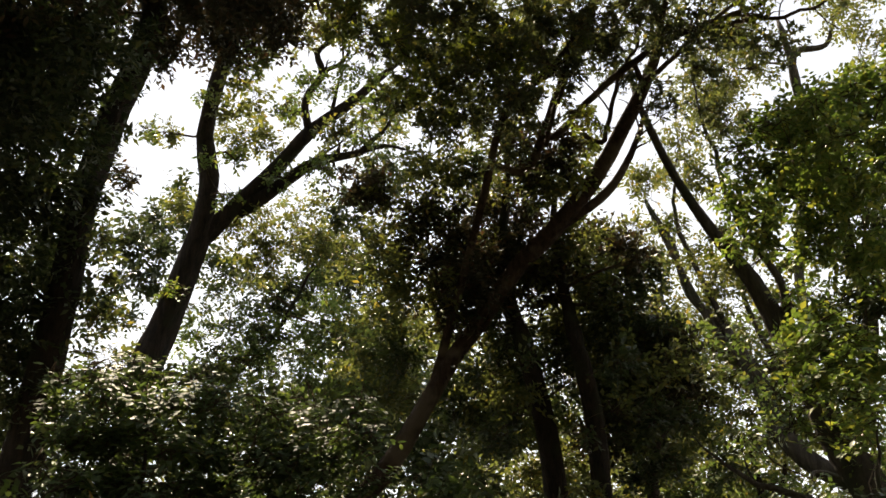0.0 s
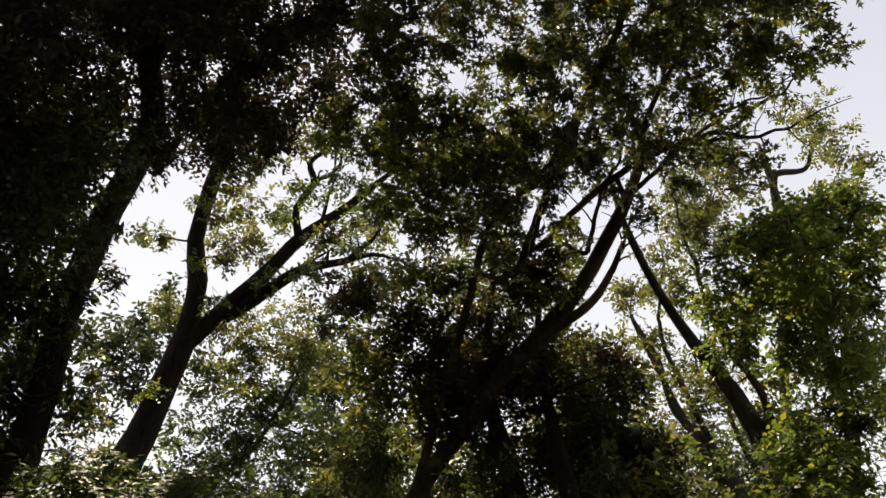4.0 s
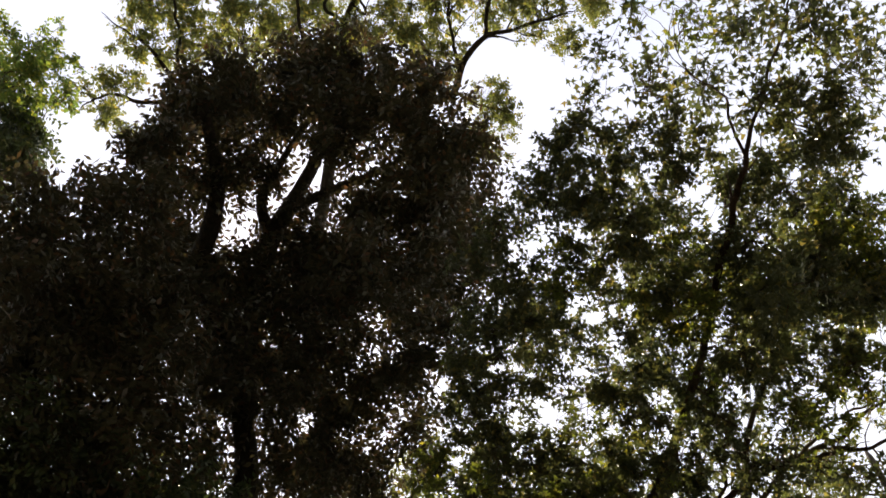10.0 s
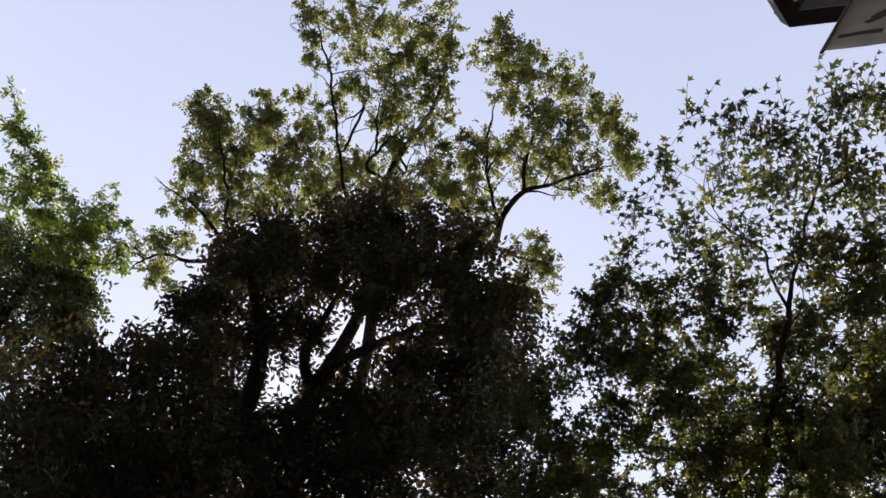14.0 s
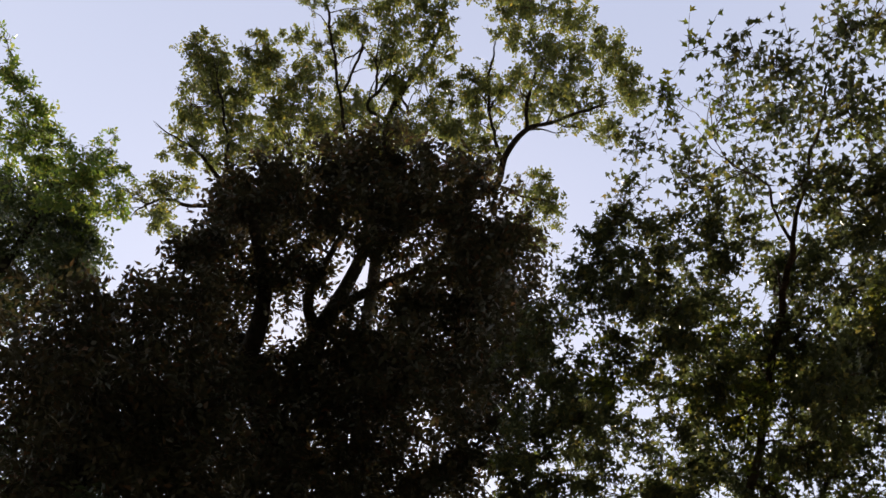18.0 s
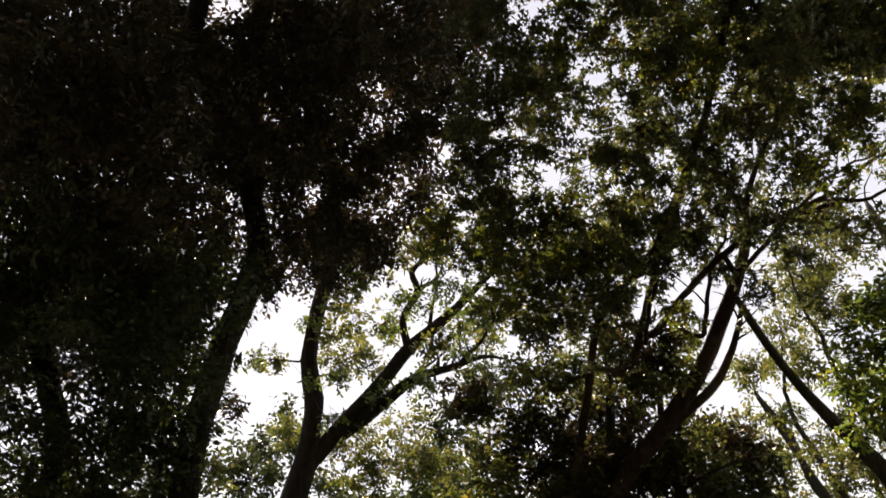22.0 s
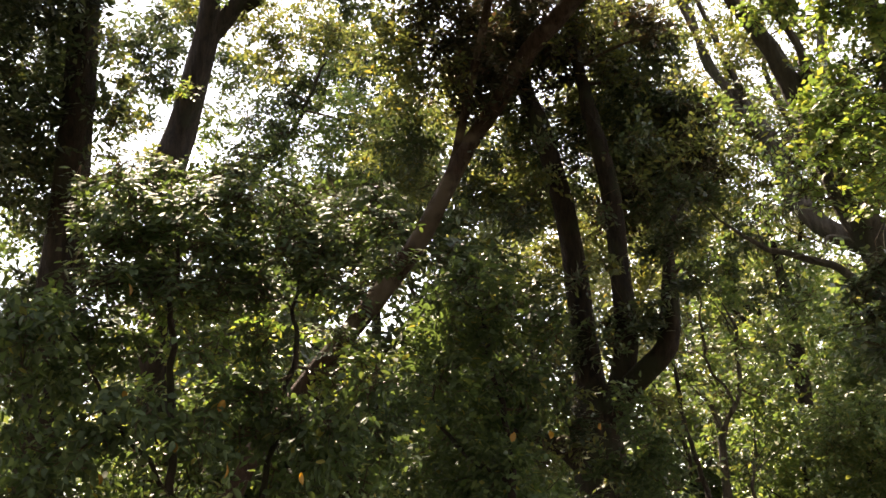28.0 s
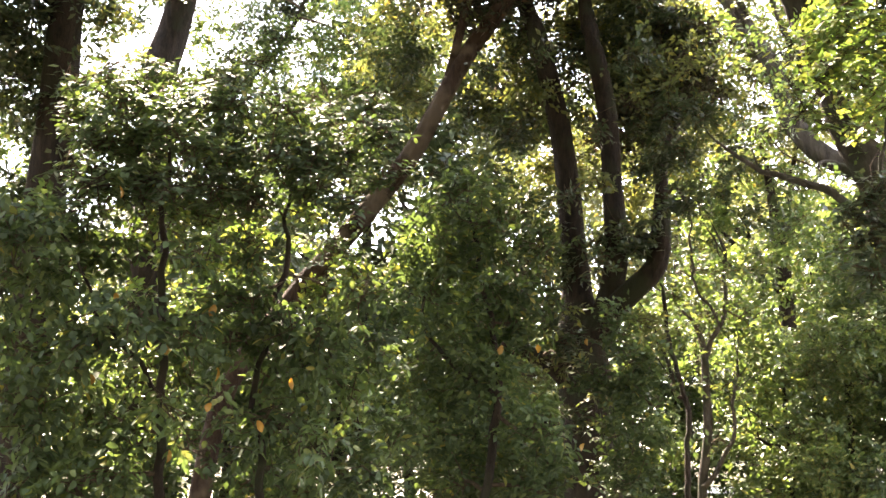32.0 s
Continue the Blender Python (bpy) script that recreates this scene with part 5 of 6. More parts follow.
mid.boughs([(-4.09, 14.42, 5.20, 0.52), (-3.26, 14.39, 5.09, 0.51), (-3.42, 13.69, 4.30, 0.57), (-2.08, 15.11, 4.29, 0.43), (-1.52, 15.19, 4.21, 0.38), (-2.75, 14.01, 5.45, 0.41), (-3.79, 14.23, 3.79, 0.41), (-2.82, 13.76, 3.71, 0.35), (-4.87, 14.67, 4.79, 0.39), (-2.48, 14.08, 4.73, 0.36)],
    LEAF_LIT, (0.12, 0.06), 1.7, other=LEAF_EVER, share=0.3)
# Backlit patch behind the camellia, its glow put into the leaf colour.
mid.boughs([(-3.21, 9.68, 3.98, 0.22), (-2.82, 9.77, 4.09, 0.23), (-2.41, 9.87, 4.14, 0.23), (-2.06, 9.99, 3.98, 0.20), (-2.59, 9.94, 3.65, 0.23), (-2.18, 10.05, 3.61, 0.22), (-2.94, 9.86, 3.58, 0.20), (-1.33, 10.25, 3.38, 0.20), (-1.14, 10.21, 3.69, 0.19), (-1.51, 10.12, 3.87, 0.18), (-3.22, 9.85, 3.20, 0.19), (-2.30, 10.12, 3.11, 0.19)],
    LEAF_SUN, (0.10, 0.052), 1.3, scatter=0.3)
mid.boughs([(-3.96, 9.53, 5.24, 0.30), (-3.57, 9.67, 5.28, 0.30), (-3.16, 9.80, 5.32, 0.30), (-2.74, 9.94, 5.29, 0.30), (-2.31, 10.06, 5.25, 0.28), (-3.87, 9.72, 4.84, 0.30), (-3.42, 9.88, 4.88, 0.30), (-2.94, 10.02, 4.91, 0.30), (-2.45, 10.16, 4.87, 0.30), (-1.87, 10.22, 5.08, 0.30), (-3.72, 9.91, 4.43, 0.30), (-3.20, 10.06, 4.52, 0.30), (-1.43, 10.37, 4.83, 0.30), (-4.64, 9.62, 4.06, 0.27), (-4.74, 9.68, 3.58, 0.30), (-4.33, 9.82, 3.84, 0.30)],
    LEAF_EVER, (0.12, 0.06), 1.5, scatter=0.3)
mid.boughs([(-3.42, 8.64, 3.88, 0.21), (-3.51, 8.52, 4.19, 0.20), (-3.84, 8.50, 3.74, 0.21), (-3.71, 8.64, 3.44, 0.21), (-4.02, 8.51, 3.36, 0.20)],
    LEAF_EVER, (0.11, 0.055), 1.5, scatter=0.3)
bush = Tree("camellia_shrub", "large glossy green camellia shrub with a few yellowed leaves", "shrub", (-1.81, 6.34), 20, BARK_DARK)
bush.stem([(-1.81, 6.34, -0.05, 0.047), (-1.82, 6.34, 0.35, 0.036), (-1.89, 6.32, 1.57, 0.032), (-1.89, 6.28, 2.28, 0.028), (-1.93, 6.22, 3.06, 0.020), (-1.90, 6.18, 3.62, 0.010)], "trunk")
bush.stem([(-1.28, 6.67, -0.05, 0.042), (-1.28, 6.67, 0.35, 0.033), (-1.28, 6.68, 1.52, 0.029), (-1.34, 6.65, 1.92, 0.023), (-1.15, 6.67, 2.86, 0.021), (-1.13, 6.64, 3.41, 0.011)])
bush.stem([(-1.90, 6.31, 1.90, 0.018), (-2.23, 6.04, 2.40, 0.012), (-2.43, 5.87, 2.86, 0.008)])
bush.boughs([(-2.12, 5.71, 3.71, 0.18), (-2.10, 6.36, 4.03, 0.20), (-1.66, 5.85, 3.78, 0.20), (-1.35, 5.81, 3.76, 0.19), (-1.09, 6.06, 3.81, 0.20), (-0.80, 6.26, 3.80, 0.18), (-0.57, 6.39, 3.81, 0.17), (-2.22, 5.86, 3.55, 0.18), (-2.07, 6.21, 3.67, 0.23), (-1.59, 5.66, 3.44, 0.21), (-1.49, 6.64, 3.72, 0.26), (-1.04, 6.24, 3.59, 0.24), (-0.72, 6.29, 3.52, 0.20), (-0.48, 6.16, 3.93, 0.14), (-0.35, 6.08, 3.65, 0.14), (-2.48, 6.31, 3.39, 0.15), (-2.13, 6.04, 3.29, 0.18), (-1.72, 5.79, 3.17, 0.15), (-1.53, 6.10, 3.30, 0.16), (-1.32, 6.31, 3.28, 0.16), (-0.87, 6.25, 3.26, 0.15), (-0.61, 6.01, 3.19, 0.13), (-0.39, 6.79, 3.58, 0.15)],
    LEAF_BUSH, (0.072, 0.036), 2.0, droop=0.15, fine=True, per_twig=7, flat=0.7, scatter=0.3, other=LEAF_LIT, share=0.15)
bush.boughs([(-2.52, 5.65, 2.81, 0.25), (-2.49, 6.31, 3.00, 0.19), (-2.73, 5.92, 2.65, 0.28), (-2.47, 6.12, 2.61, 0.24), (-2.28, 6.36, 2.85, 0.19), (-1.64, 5.82, 2.77, 0.11), (-1.36, 6.40, 2.89, 0.12), (-1.58, 6.37, 2.58, 0.18), (-1.29, 6.41, 2.57, 0.16), (-1.96, 5.78, 2.36, 0.23), (-1.64, 5.91, 2.27, 0.17), (-1.44, 6.48, 2.32, 0.18), (-1.12, 6.50, 2.34, 0.22), (-0.80, 6.41, 2.38, 0.20), (-0.54, 6.18, 2.52, 0.15), (-0.88, 6.46, 2.14, 0.22), (-0.55, 6.82, 2.25, 0.21), (-1.27, 6.91, 2.06, 0.21), (-2.18, 6.61, 2.08, 0.26), (-2.21, 5.72, 2.14, 0.21), (-2.62, 5.93, 2.24, 0.28), (-2.67, 6.12, 1.82, 0.33), (-2.50, 6.57, 1.81, 0.26), (-2.11, 6.43, 1.68, 0.25)],
    LEAF_BUSH, (0.082, 0.044), 2.3, droop=0.45, fine=True, per_twig=7, flat=0.1, other=LEAF_LIT, share=0.15)
bush.boughs([(-1.88, 6.74, 2.13, 0.15), (-1.16, 6.80, 1.68, 0.23), (-0.83, 6.19, 1.56, 0.19), (-1.40, 7.08, 1.34, 0.18), (-0.66, 6.72, 1.88, 0.19), (-2.68, 6.26, 1.35, 0.33), (-2.20, 6.05, 1.36, 0.24), (-2.11, 6.81, 1.34, 0.22), (-1.08, 7.15, 1.26, 0.22), (-0.63, 6.50, 1.33, 0.20), (-1.24, 6.57, 1.77, 0.16), (-1.77, 5.97, 1.81, 0.13)],
    LEAF_BUSH, (0.082, 0.044), 2.3, droop=0.45, fine=True, per_twig=7, flat=0.1, other=LEAF_LIT, share=0.15)
bush.boughs([(-2.56, 6.25, 3.86, 0.18), (-2.22, 6.19, 3.96, 0.19), (-1.80, 5.88, 3.82, 0.18), (-1.65, 6.58, 4.00, 0.20), (-2.33, 6.16, 3.61, 0.21), (-2.12, 6.65, 3.77, 0.22), (-1.73, 6.65, 3.71, 0.22), (-2.26, 5.76, 3.21, 0.20), (-2.00, 6.00, 3.28, 0.20), (-1.85, 6.74, 3.40, 0.22), (-1.12, 5.93, 3.46, 0.18), (-0.84, 6.10, 3.43, 0.18), (-1.46, 6.91, 3.43, 0.22), (-2.13, 6.31, 4.27, 0.13), (-2.16, 5.73, 3.94, 0.12)],
    LEAF_BUSH, (0.072, 0.036), 1.7, droop=0.15, fine=True, per_twig=7, flat=0.7, scatter=0.3, other=LEAF_LIT, share=0.15)
bush.boughs([(-1.63, 6.32, 1.53, 0.10), (-1.39, 6.04, 1.74, 0.08), (-1.49, 6.11, 1.92, 0.08), (-1.62, 5.96, 1.63, 0.09), (-1.44, 6.64, 1.53, 0.11), (-2.74, 6.04, 3.10, 0.21), (-2.66, 5.56, 2.90, 0.19)],
    LEAF_BUSH, (0.082, 0.044), 1.8, droop=0.45, fine=True, other=LEAF_LIT, share=0.15)
yellow_leaves(bush, [(-2.04, 5.72, 2.50), (-1.46, 5.90, 2.45), (-2.17, 5.73, 2.00), (-1.47, 5.96, 1.83), (-1.76, 5.85, 2.19), (-1.19, 6.03, 1.72), (-1.44, 5.95, 2.05), (-0.98, 6.05, 1.99), (-2.01, 5.57, 3.15), (-1.71, 5.91, 1.54)])
bush.boughs([(-2.95, 8.09, 3.53, 0.24), (-3.09, 7.62, 3.12, 0.31), (-0.99, 8.28, 3.32, 0.16), (-2.38, 7.64, 4.69, 0.21), (-2.50, 6.98, 4.51, 0.20), (-2.05, 7.89, 4.84, 0.16)],
    LEAF_BUSH, (0.08, 0.04), 1.5, flat=0.6, other=LEAF_LIT, share=0.15)
bush.boughs([(-2.49, 6.03, 4.02, 0.13), (-2.31, 6.06, 4.11, 0.13), (-2.10, 6.16, 4.07, 0.14), (-1.93, 6.38, 4.20, 0.13), (-1.70, 6.49, 4.11, 0.14), (-1.47, 6.57, 4.05, 0.14), (-1.25, 6.78, 4.17, 0.14), (-0.95, 6.83, 4.19, 0.14), (-2.47, 6.15, 3.73, 0.14), (-2.23, 6.24, 3.76, 0.15), (-2.03, 6.48, 3.89, 0.15), (-1.76, 6.59, 3.79, 0.15), (-1.48, 6.67, 3.77, 0.15), (-1.19, 6.72, 3.78, 0.15), (-0.92, 6.94, 3.90, 0.15), (-2.38, 6.29, 3.44, 0.15), (-2.09, 6.37, 3.50, 0.15), (-1.79, 6.48, 3.45, 0.15), (-1.53, 6.75, 3.48, 0.13), (-1.19, 6.81, 3.50, 0.13), (-0.62, 7.10, 4.14, 0.14), (-0.70, 7.02, 3.74, 0.14), (-2.52, 6.10, 3.10, 0.14)],
    LEAF_BUSH, (0.075, 0.038), 1.5, droop=0.3, flat=0.4, scatter=0.35, other=LEAF_LIT, share=0.15)
# Backlit leaves between the sprays, brightened by LEAF_SUN.
bush.boughs([(-2.15, 6.43, 3.18, 0.12), (-1.92, 6.49, 3.21, 0.12), (-1.69, 6.56, 3.20, 0.11), (-1.45, 6.65, 3.05, 0.11), (-1.65, 6.63, 2.96, 0.11), (-1.88, 6.57, 2.91, 0.10), (-0.84, 6.82, 2.72, 0.12), (-0.71, 6.82, 2.84, 0.09), (-1.41, 6.70, 2.84, 0.09), (-2.11, 6.48, 3.03, 0.10), (-1.04, 6.68, 3.26, 0.09), (-0.92, 6.71, 3.19, 0.08), (-2.00, 6.58, 2.71, 0.09), (-1.50, 6.74, 2.52, 0.07)],
    LEAF_SUN, (0.07, 0.038), 1.3, scatter=0.35)
bush.boughs([(-1.70, 9.37, 5.92, 0.14), (-1.89, 9.44, 5.69, 0.14), (-3.54, 9.56, 4.01, 0.14), (-3.75, 9.51, 3.88, 0.14), (-1.19, 10.10, 4.13, 0.14), (-0.37, 10.17, 4.07, 0.14), (-1.01, 10.16, 3.94, 0.14), (-1.35, 9.66, 5.38, 0.13)],
    LEAF_BUSH, (0.08, 0.042), 1.6, scatter=0.3, other=LEAF_LIT, share=0.3)
bush2 = Tree("evergreen_shrub", "dark green evergreen shrub under the forked tree", "shrub", (0.16, 7.99), 21, BARK_DARK)
bush2.stem([(0.16, 7.99, -0.05, 0.057), (0.19, 7.99, 0.35, 0.044), (0.41, 7.99, 1.51, 0.039), (0.47, 7.95, 2.22, 0.029), (0.34, 8.04, 3.08, 0.020), (0.25, 8.10, 3.71, 0.010)], "trunk")
bush2.stem([(0.46, 7.97, 1.98, 0.024), (-0.11, 7.94, 2.47, 0.017), (-0.10, 7.82, 3.18, 0.010)])
bush2.boughs([(-0.01, 7.89, 3.25, 0.35), (0.39, 7.95, 3.46, 0.30), (0.09, 7.42, 3.58, 0.24), (-0.11, 7.76, 2.83, 0.34), (0.44, 8.00, 2.97, 0.35), (0.87, 8.25, 3.32, 0.21), (0.18, 8.08, 2.48, 0.37), (0.69, 8.17, 2.64, 0.28), (-0.22, 8.49, 2.33, 0.36), (0.32, 8.04, 2.08, 0.37), (0.79, 7.52, 1.69, 0.23), (-0.12, 8.28, 1.71, 0.35), (0.50, 8.77, 1.57, 0.40), (-0.38, 7.58, 1.61, 0.23), (0.89, 8.10, 1.42, 0.25), (0.17, 8.40, 1.23, 0.36), (0.79, 8.14, 1.18, 0.30)],
    LEAF_BUSH, (0.085, 0.042), 2.2, fine=True)
bush2.boughs([(1.80, 8.77, 2.34, 0.27), (1.90, 9.43, 1.72, 0.35), (1.65, 8.72, 2.71, 0.19), (1.88, 8.73, 2.02, 0.27), (1.71, 9.19, 1.24, 0.29), (1.45, 8.97, 2.14, 0.17)],
    LEAF_BUSH, (0.085, 0.042), 2.2)
slim = Tree("slender_tree", "slender crooked young tree among bright undergrowth", "tree", (3.35, 12.54), 22, BARK_GREY)
slim.stem([(3.35, 12.54, -0.05, 0.077), (3.38, 12.45, 1.08, 0.061), (3.49, 12.42, 1.75, 0.061), (3.49, 12.39, 2.35, 0.055), (3.49, 12.36, 2.80, 0.050), (3.41, 12.34, 3.10, 0.033)], "trunk")
slim.stem([(3.50, 12.36, 2.72, 0.038), (3.58, 12.32, 2.93, 0.033), (3.74, 12.23, 3.23, 0.033), (3.77, 12.13, 3.75, 0.027), (3.75, 12.05, 4.18, 0.022), (3.69, 12.03, 4.34, 0.011)], shoots=3)
slim.stem([(3.68, 12.26, 3.16, 0.022), (3.60, 12.25, 3.35, 0.020), (3.39, 12.25, 3.72, 0.017), (3.36, 12.17, 4.15, 0.017), (3.35, 12.10, 4.47, 0.011)], shoots=3)
slim.stem([(3.40, 12.34, 1.08, 0.033), (3.59, 12.29, 1.35, 0.030), (3.77, 12.24, 1.74, 0.027), (3.79, 12.21, 2.21, 0.022), (3.87, 12.15, 2.63, 0.014)], shoots=3)
slim.boughs([(3.62, 12.95, 5.44, 0.43), (4.20, 13.94, 5.09, 0.46), (3.52, 12.65, 3.95, 0.33), (3.54, 14.55, 3.42, 0.41), (4.25, 12.85, 3.34, 0.46)],
    LEAF_LIT, (0.11, 0.055), 1.7)
slim.boughs([(3.70, 12.62, 3.31, 0.20), (3.75, 11.84, 3.87, 0.19), (3.47, 12.64, 2.70, 0.20), (3.96, 12.71, 2.24, 0.24)],
    LEAF_LIT, (0.10, 0.05), 1.2)
slim.boughs([(3.33, 11.92, 2.32, 0.11), (3.41, 11.93, 1.62, 0.12), (3.23, 11.91, 2.75, 0.11), (3.68, 11.71, 3.30, 0.12), (3.50, 11.69, 3.74, 0.09), (3.70, 11.81, 2.38, 0.11), (3.31, 11.85, 3.11, 0.09), (3.13, 11.74, 3.98, 0.09)],
    LEAF_LIT, (0.09, 0.045), 1.2, other=LEAF_EVER)
pole = Tree("slender_sapling", "thin straight sapling with few green leaves", "tree", (2.93, 11.11), 23, BARK_BROWN)
pole.stem([(2.95, 11.11, -0.05, 0.050), (2.85, 11.14, 1.13, 0.035), (2.90, 11.12, 2.00, 0.032), (2.77, 11.12, 2.57, 0.028), (2.69, 11.07, 3.08, 0.025), (2.67, 11.02, 3.45, 0.021), (2.66, 10.95, 3.81, 0.014)], "trunk")
pole.stem([(2.78, 11.14, 2.14, 0.025), (2.73, 11.14, 2.41, 0.021), (2.61, 11.13, 2.81, 0.018), (2.49, 11.12, 3.08, 0.014)], shoots=2)
pole.boughs([(2.93, 11.61, 3.46, 0.18), (2.53, 10.33, 3.64, 0.17)],
    LEAF_LIT, (0.10, 0.05), 1.7)
far = Tree("far_tree", "slim dark-stemmed tree behind sunlit undergrowth", "tree", (6.13, 16.91), 24, BARK_DARK)
far.stem([(6.30, 16.91, -0.05, 0.200), (6.16, 16.45, 2.62, 0.140), (6.16, 16.37, 3.51, 0.129), (6.08, 16.21, 4.70, 0.140), (5.99, 16.04, 5.59, 0.118), (5.90, 15.96, 5.99, 0.086), (5.81, 15.85, 6.49, 0.054), (5.69, 15.70, 7.07, 0.021)], "trunk")
far.stem([(6.09, 16.21, 4.65, 0.086), (5.75, 16.27, 4.98, 0.070), (5.43, 16.30, 5.35, 0.054), (5.15, 16.33, 5.58, 0.038)], shoots=3)
far.stem([(6.05, 16.10, 4.17, 0.064), (5.55, 16.19, 4.65, 0.053), (5.27, 16.20, 5.07, 0.042), (5.03, 16.20, 5.40, 0.032)], shoots=3)
far.stem([(6.01, 16.06, 5.49, 0.075), (6.18, 15.89, 5.87, 0.064), (6.22, 15.77, 6.25, 0.048), (6.26, 15.57, 6.81, 0.027)], shoots=3)
far.boughs([(5.90, 16.85, 6.72, 0.57), (5.39, 15.19, 4.73, 0.50), (6.40, 16.76, 4.31, 0.66), (4.41, 15.55, 2.97, 0.59), (5.41, 15.99, 2.91, 0.67), (5.93, 15.30, 2.94, 0.55), (4.32, 17.30, 2.11, 0.65), (5.01, 16.22, 1.87, 0.47), (5.93, 16.66, 1.78, 0.75), (3.80, 16.27, 1.03, 0.51), (5.88, 16.17, 0.92, 0.73), (7.13, 16.72, 5.58, 0.74), (7.30, 15.85, 4.85, 0.65), (5.24, 15.59, 7.38, 0.48), (6.39, 16.21, 6.52, 0.50), (7.39, 17.10, 4.58, 0.63), (6.19, 15.37, 5.45, 0.42)],
    LEAF_LIT, (0.13, 0.065), 1.7, other=LEAF_EVER, share=0.45)
far.boughs([(3.69, 13.89, 6.45, 0.37), (4.20, 13.91, 5.98, 0.41), (4.76, 13.69, 6.08, 0.41), (4.29, 14.09, 5.29, 0.41), (4.93, 13.94, 5.06, 0.37), (5.54, 13.78, 4.75, 0.41), (4.84, 14.16, 4.21, 0.41), (5.60, 13.93, 3.89, 0.41), (6.12, 13.64, 4.27, 0.41), (5.39, 13.64, 5.51, 0.33), (4.03, 14.32, 4.62, 0.33), (3.45, 14.39, 5.01, 0.28), (6.24, 13.72, 3.51, 0.37), (3.58, 14.68, 3.23, 0.37), (4.72, 14.38, 3.01, 0.41), (5.48, 14.12, 2.80, 0.41), (6.11, 13.89, 2.44, 0.41)],
    LEAF_EVER, (0.12, 0.06), 1.5, scatter=0.3, other=LEAF_LIT)
far.boughs([(3.71, 11.89, 9.07, 0.21), (4.11, 11.97, 8.73, 0.21), (4.50, 11.69, 8.96, 0.18), (4.58, 11.97, 8.44, 0.21), (4.95, 11.68, 8.67, 0.19), (5.32, 11.73, 8.31, 0.21), (5.18, 12.02, 7.90, 0.23), (4.81, 12.10, 8.04, 0.21), (5.68, 11.80, 7.89, 0.21), (4.20, 12.20, 8.27, 0.21), (3.80, 12.14, 8.62, 0.19), (5.46, 11.38, 8.78, 0.18), (5.81, 11.46, 8.36, 0.19)],
    LEAF_OAK, (0.10, 0.05), 1.5, scatter=0.35, other=LEAF_ASH_LIT, share=0.4)
far.boughs([(6.30, 10.89, 8.78, 0.23), (6.62, 10.97, 8.38, 0.25), (6.89, 10.62, 8.65, 0.25), (6.60, 11.27, 7.90, 0.25), (6.34, 11.59, 7.60, 0.23), (6.86, 11.34, 7.51, 0.27), (6.63, 11.70, 7.06, 0.27), (6.97, 11.63, 6.79, 0.27), (6.46, 12.02, 6.59, 0.25), (6.77, 11.98, 6.26, 0.27), (6.59, 12.21, 5.93, 0.27), (7.03, 10.94, 8.01, 0.25), (7.16, 11.26, 7.31, 0.27), (7.20, 11.76, 6.20, 0.28)],
    LEAF_OAK, (0.10, 0.05), 2.0, scatter=0.35, other=LEAF_LIT, share=0.4)
far.boughs([(6.91, 10.19, 9.22, 0.27), (7.18, 10.34, 8.77, 0.27), (7.33, 10.62, 8.21, 0.27), (7.40, 10.90, 7.66, 0.27), (7.10, 11.14, 7.59, 0.23), (7.46, 11.24, 6.97, 0.27), (7.21, 11.57, 6.61, 0.27), (7.49, 11.53, 6.28, 0.28), (6.94, 11.98, 6.03, 0.27), (7.29, 11.87, 5.77, 0.28), (6.92, 9.79, 9.71, 0.25), (7.19, 9.86, 9.38, 0.25), (6.91, 9.32, 10.23, 0.23), (7.19, 9.46, 9.86, 0.23)],
    LEAF_OAK, (0.10, 0.05), 2.0, scatter=0.35, other=LEAF_LIT, share=0.4)
privet = Tree("bright_shrub", "bright green sunlit shrub with small leaves", "shrub", (5.25, 12.43), 25, BARK_DARK)
privet.stem([(5.25, 12.43, -0.05, 0.060), (5.26, 12.42, 0.35, 0.046), (5.34, 12.40, 1.34, 0.041), (5.35, 12.37, 2.21, 0.033), (5.33, 12.32, 2.95, 0.021)], "trunk")
privet.boughs([(4.87, 11.61, 2.80, 0.42), (5.41, 11.67, 2.94, 0.39), (4.70, 11.83, 2.39, 0.27), (5.40, 12.12, 2.34, 0.45), (5.52, 12.89, 1.71, 0.56), (5.91, 12.77, 1.55, 0.47), (4.71, 11.74, 1.35, 0.46), (5.26, 11.63, 1.08, 0.43), (4.69, 12.33, 1.70, 0.32), (6.17, 12.81, 2.38, 0.43)],
    LEAF_LIT, (0.085, 0.04), 2.0)
yellow_leaves(bush2, [(1.17, 7.46, 2.40), (0.49, 7.54, 2.36), (0.77, 7.51, 2.36), (1.12, 7.52, 1.57)])


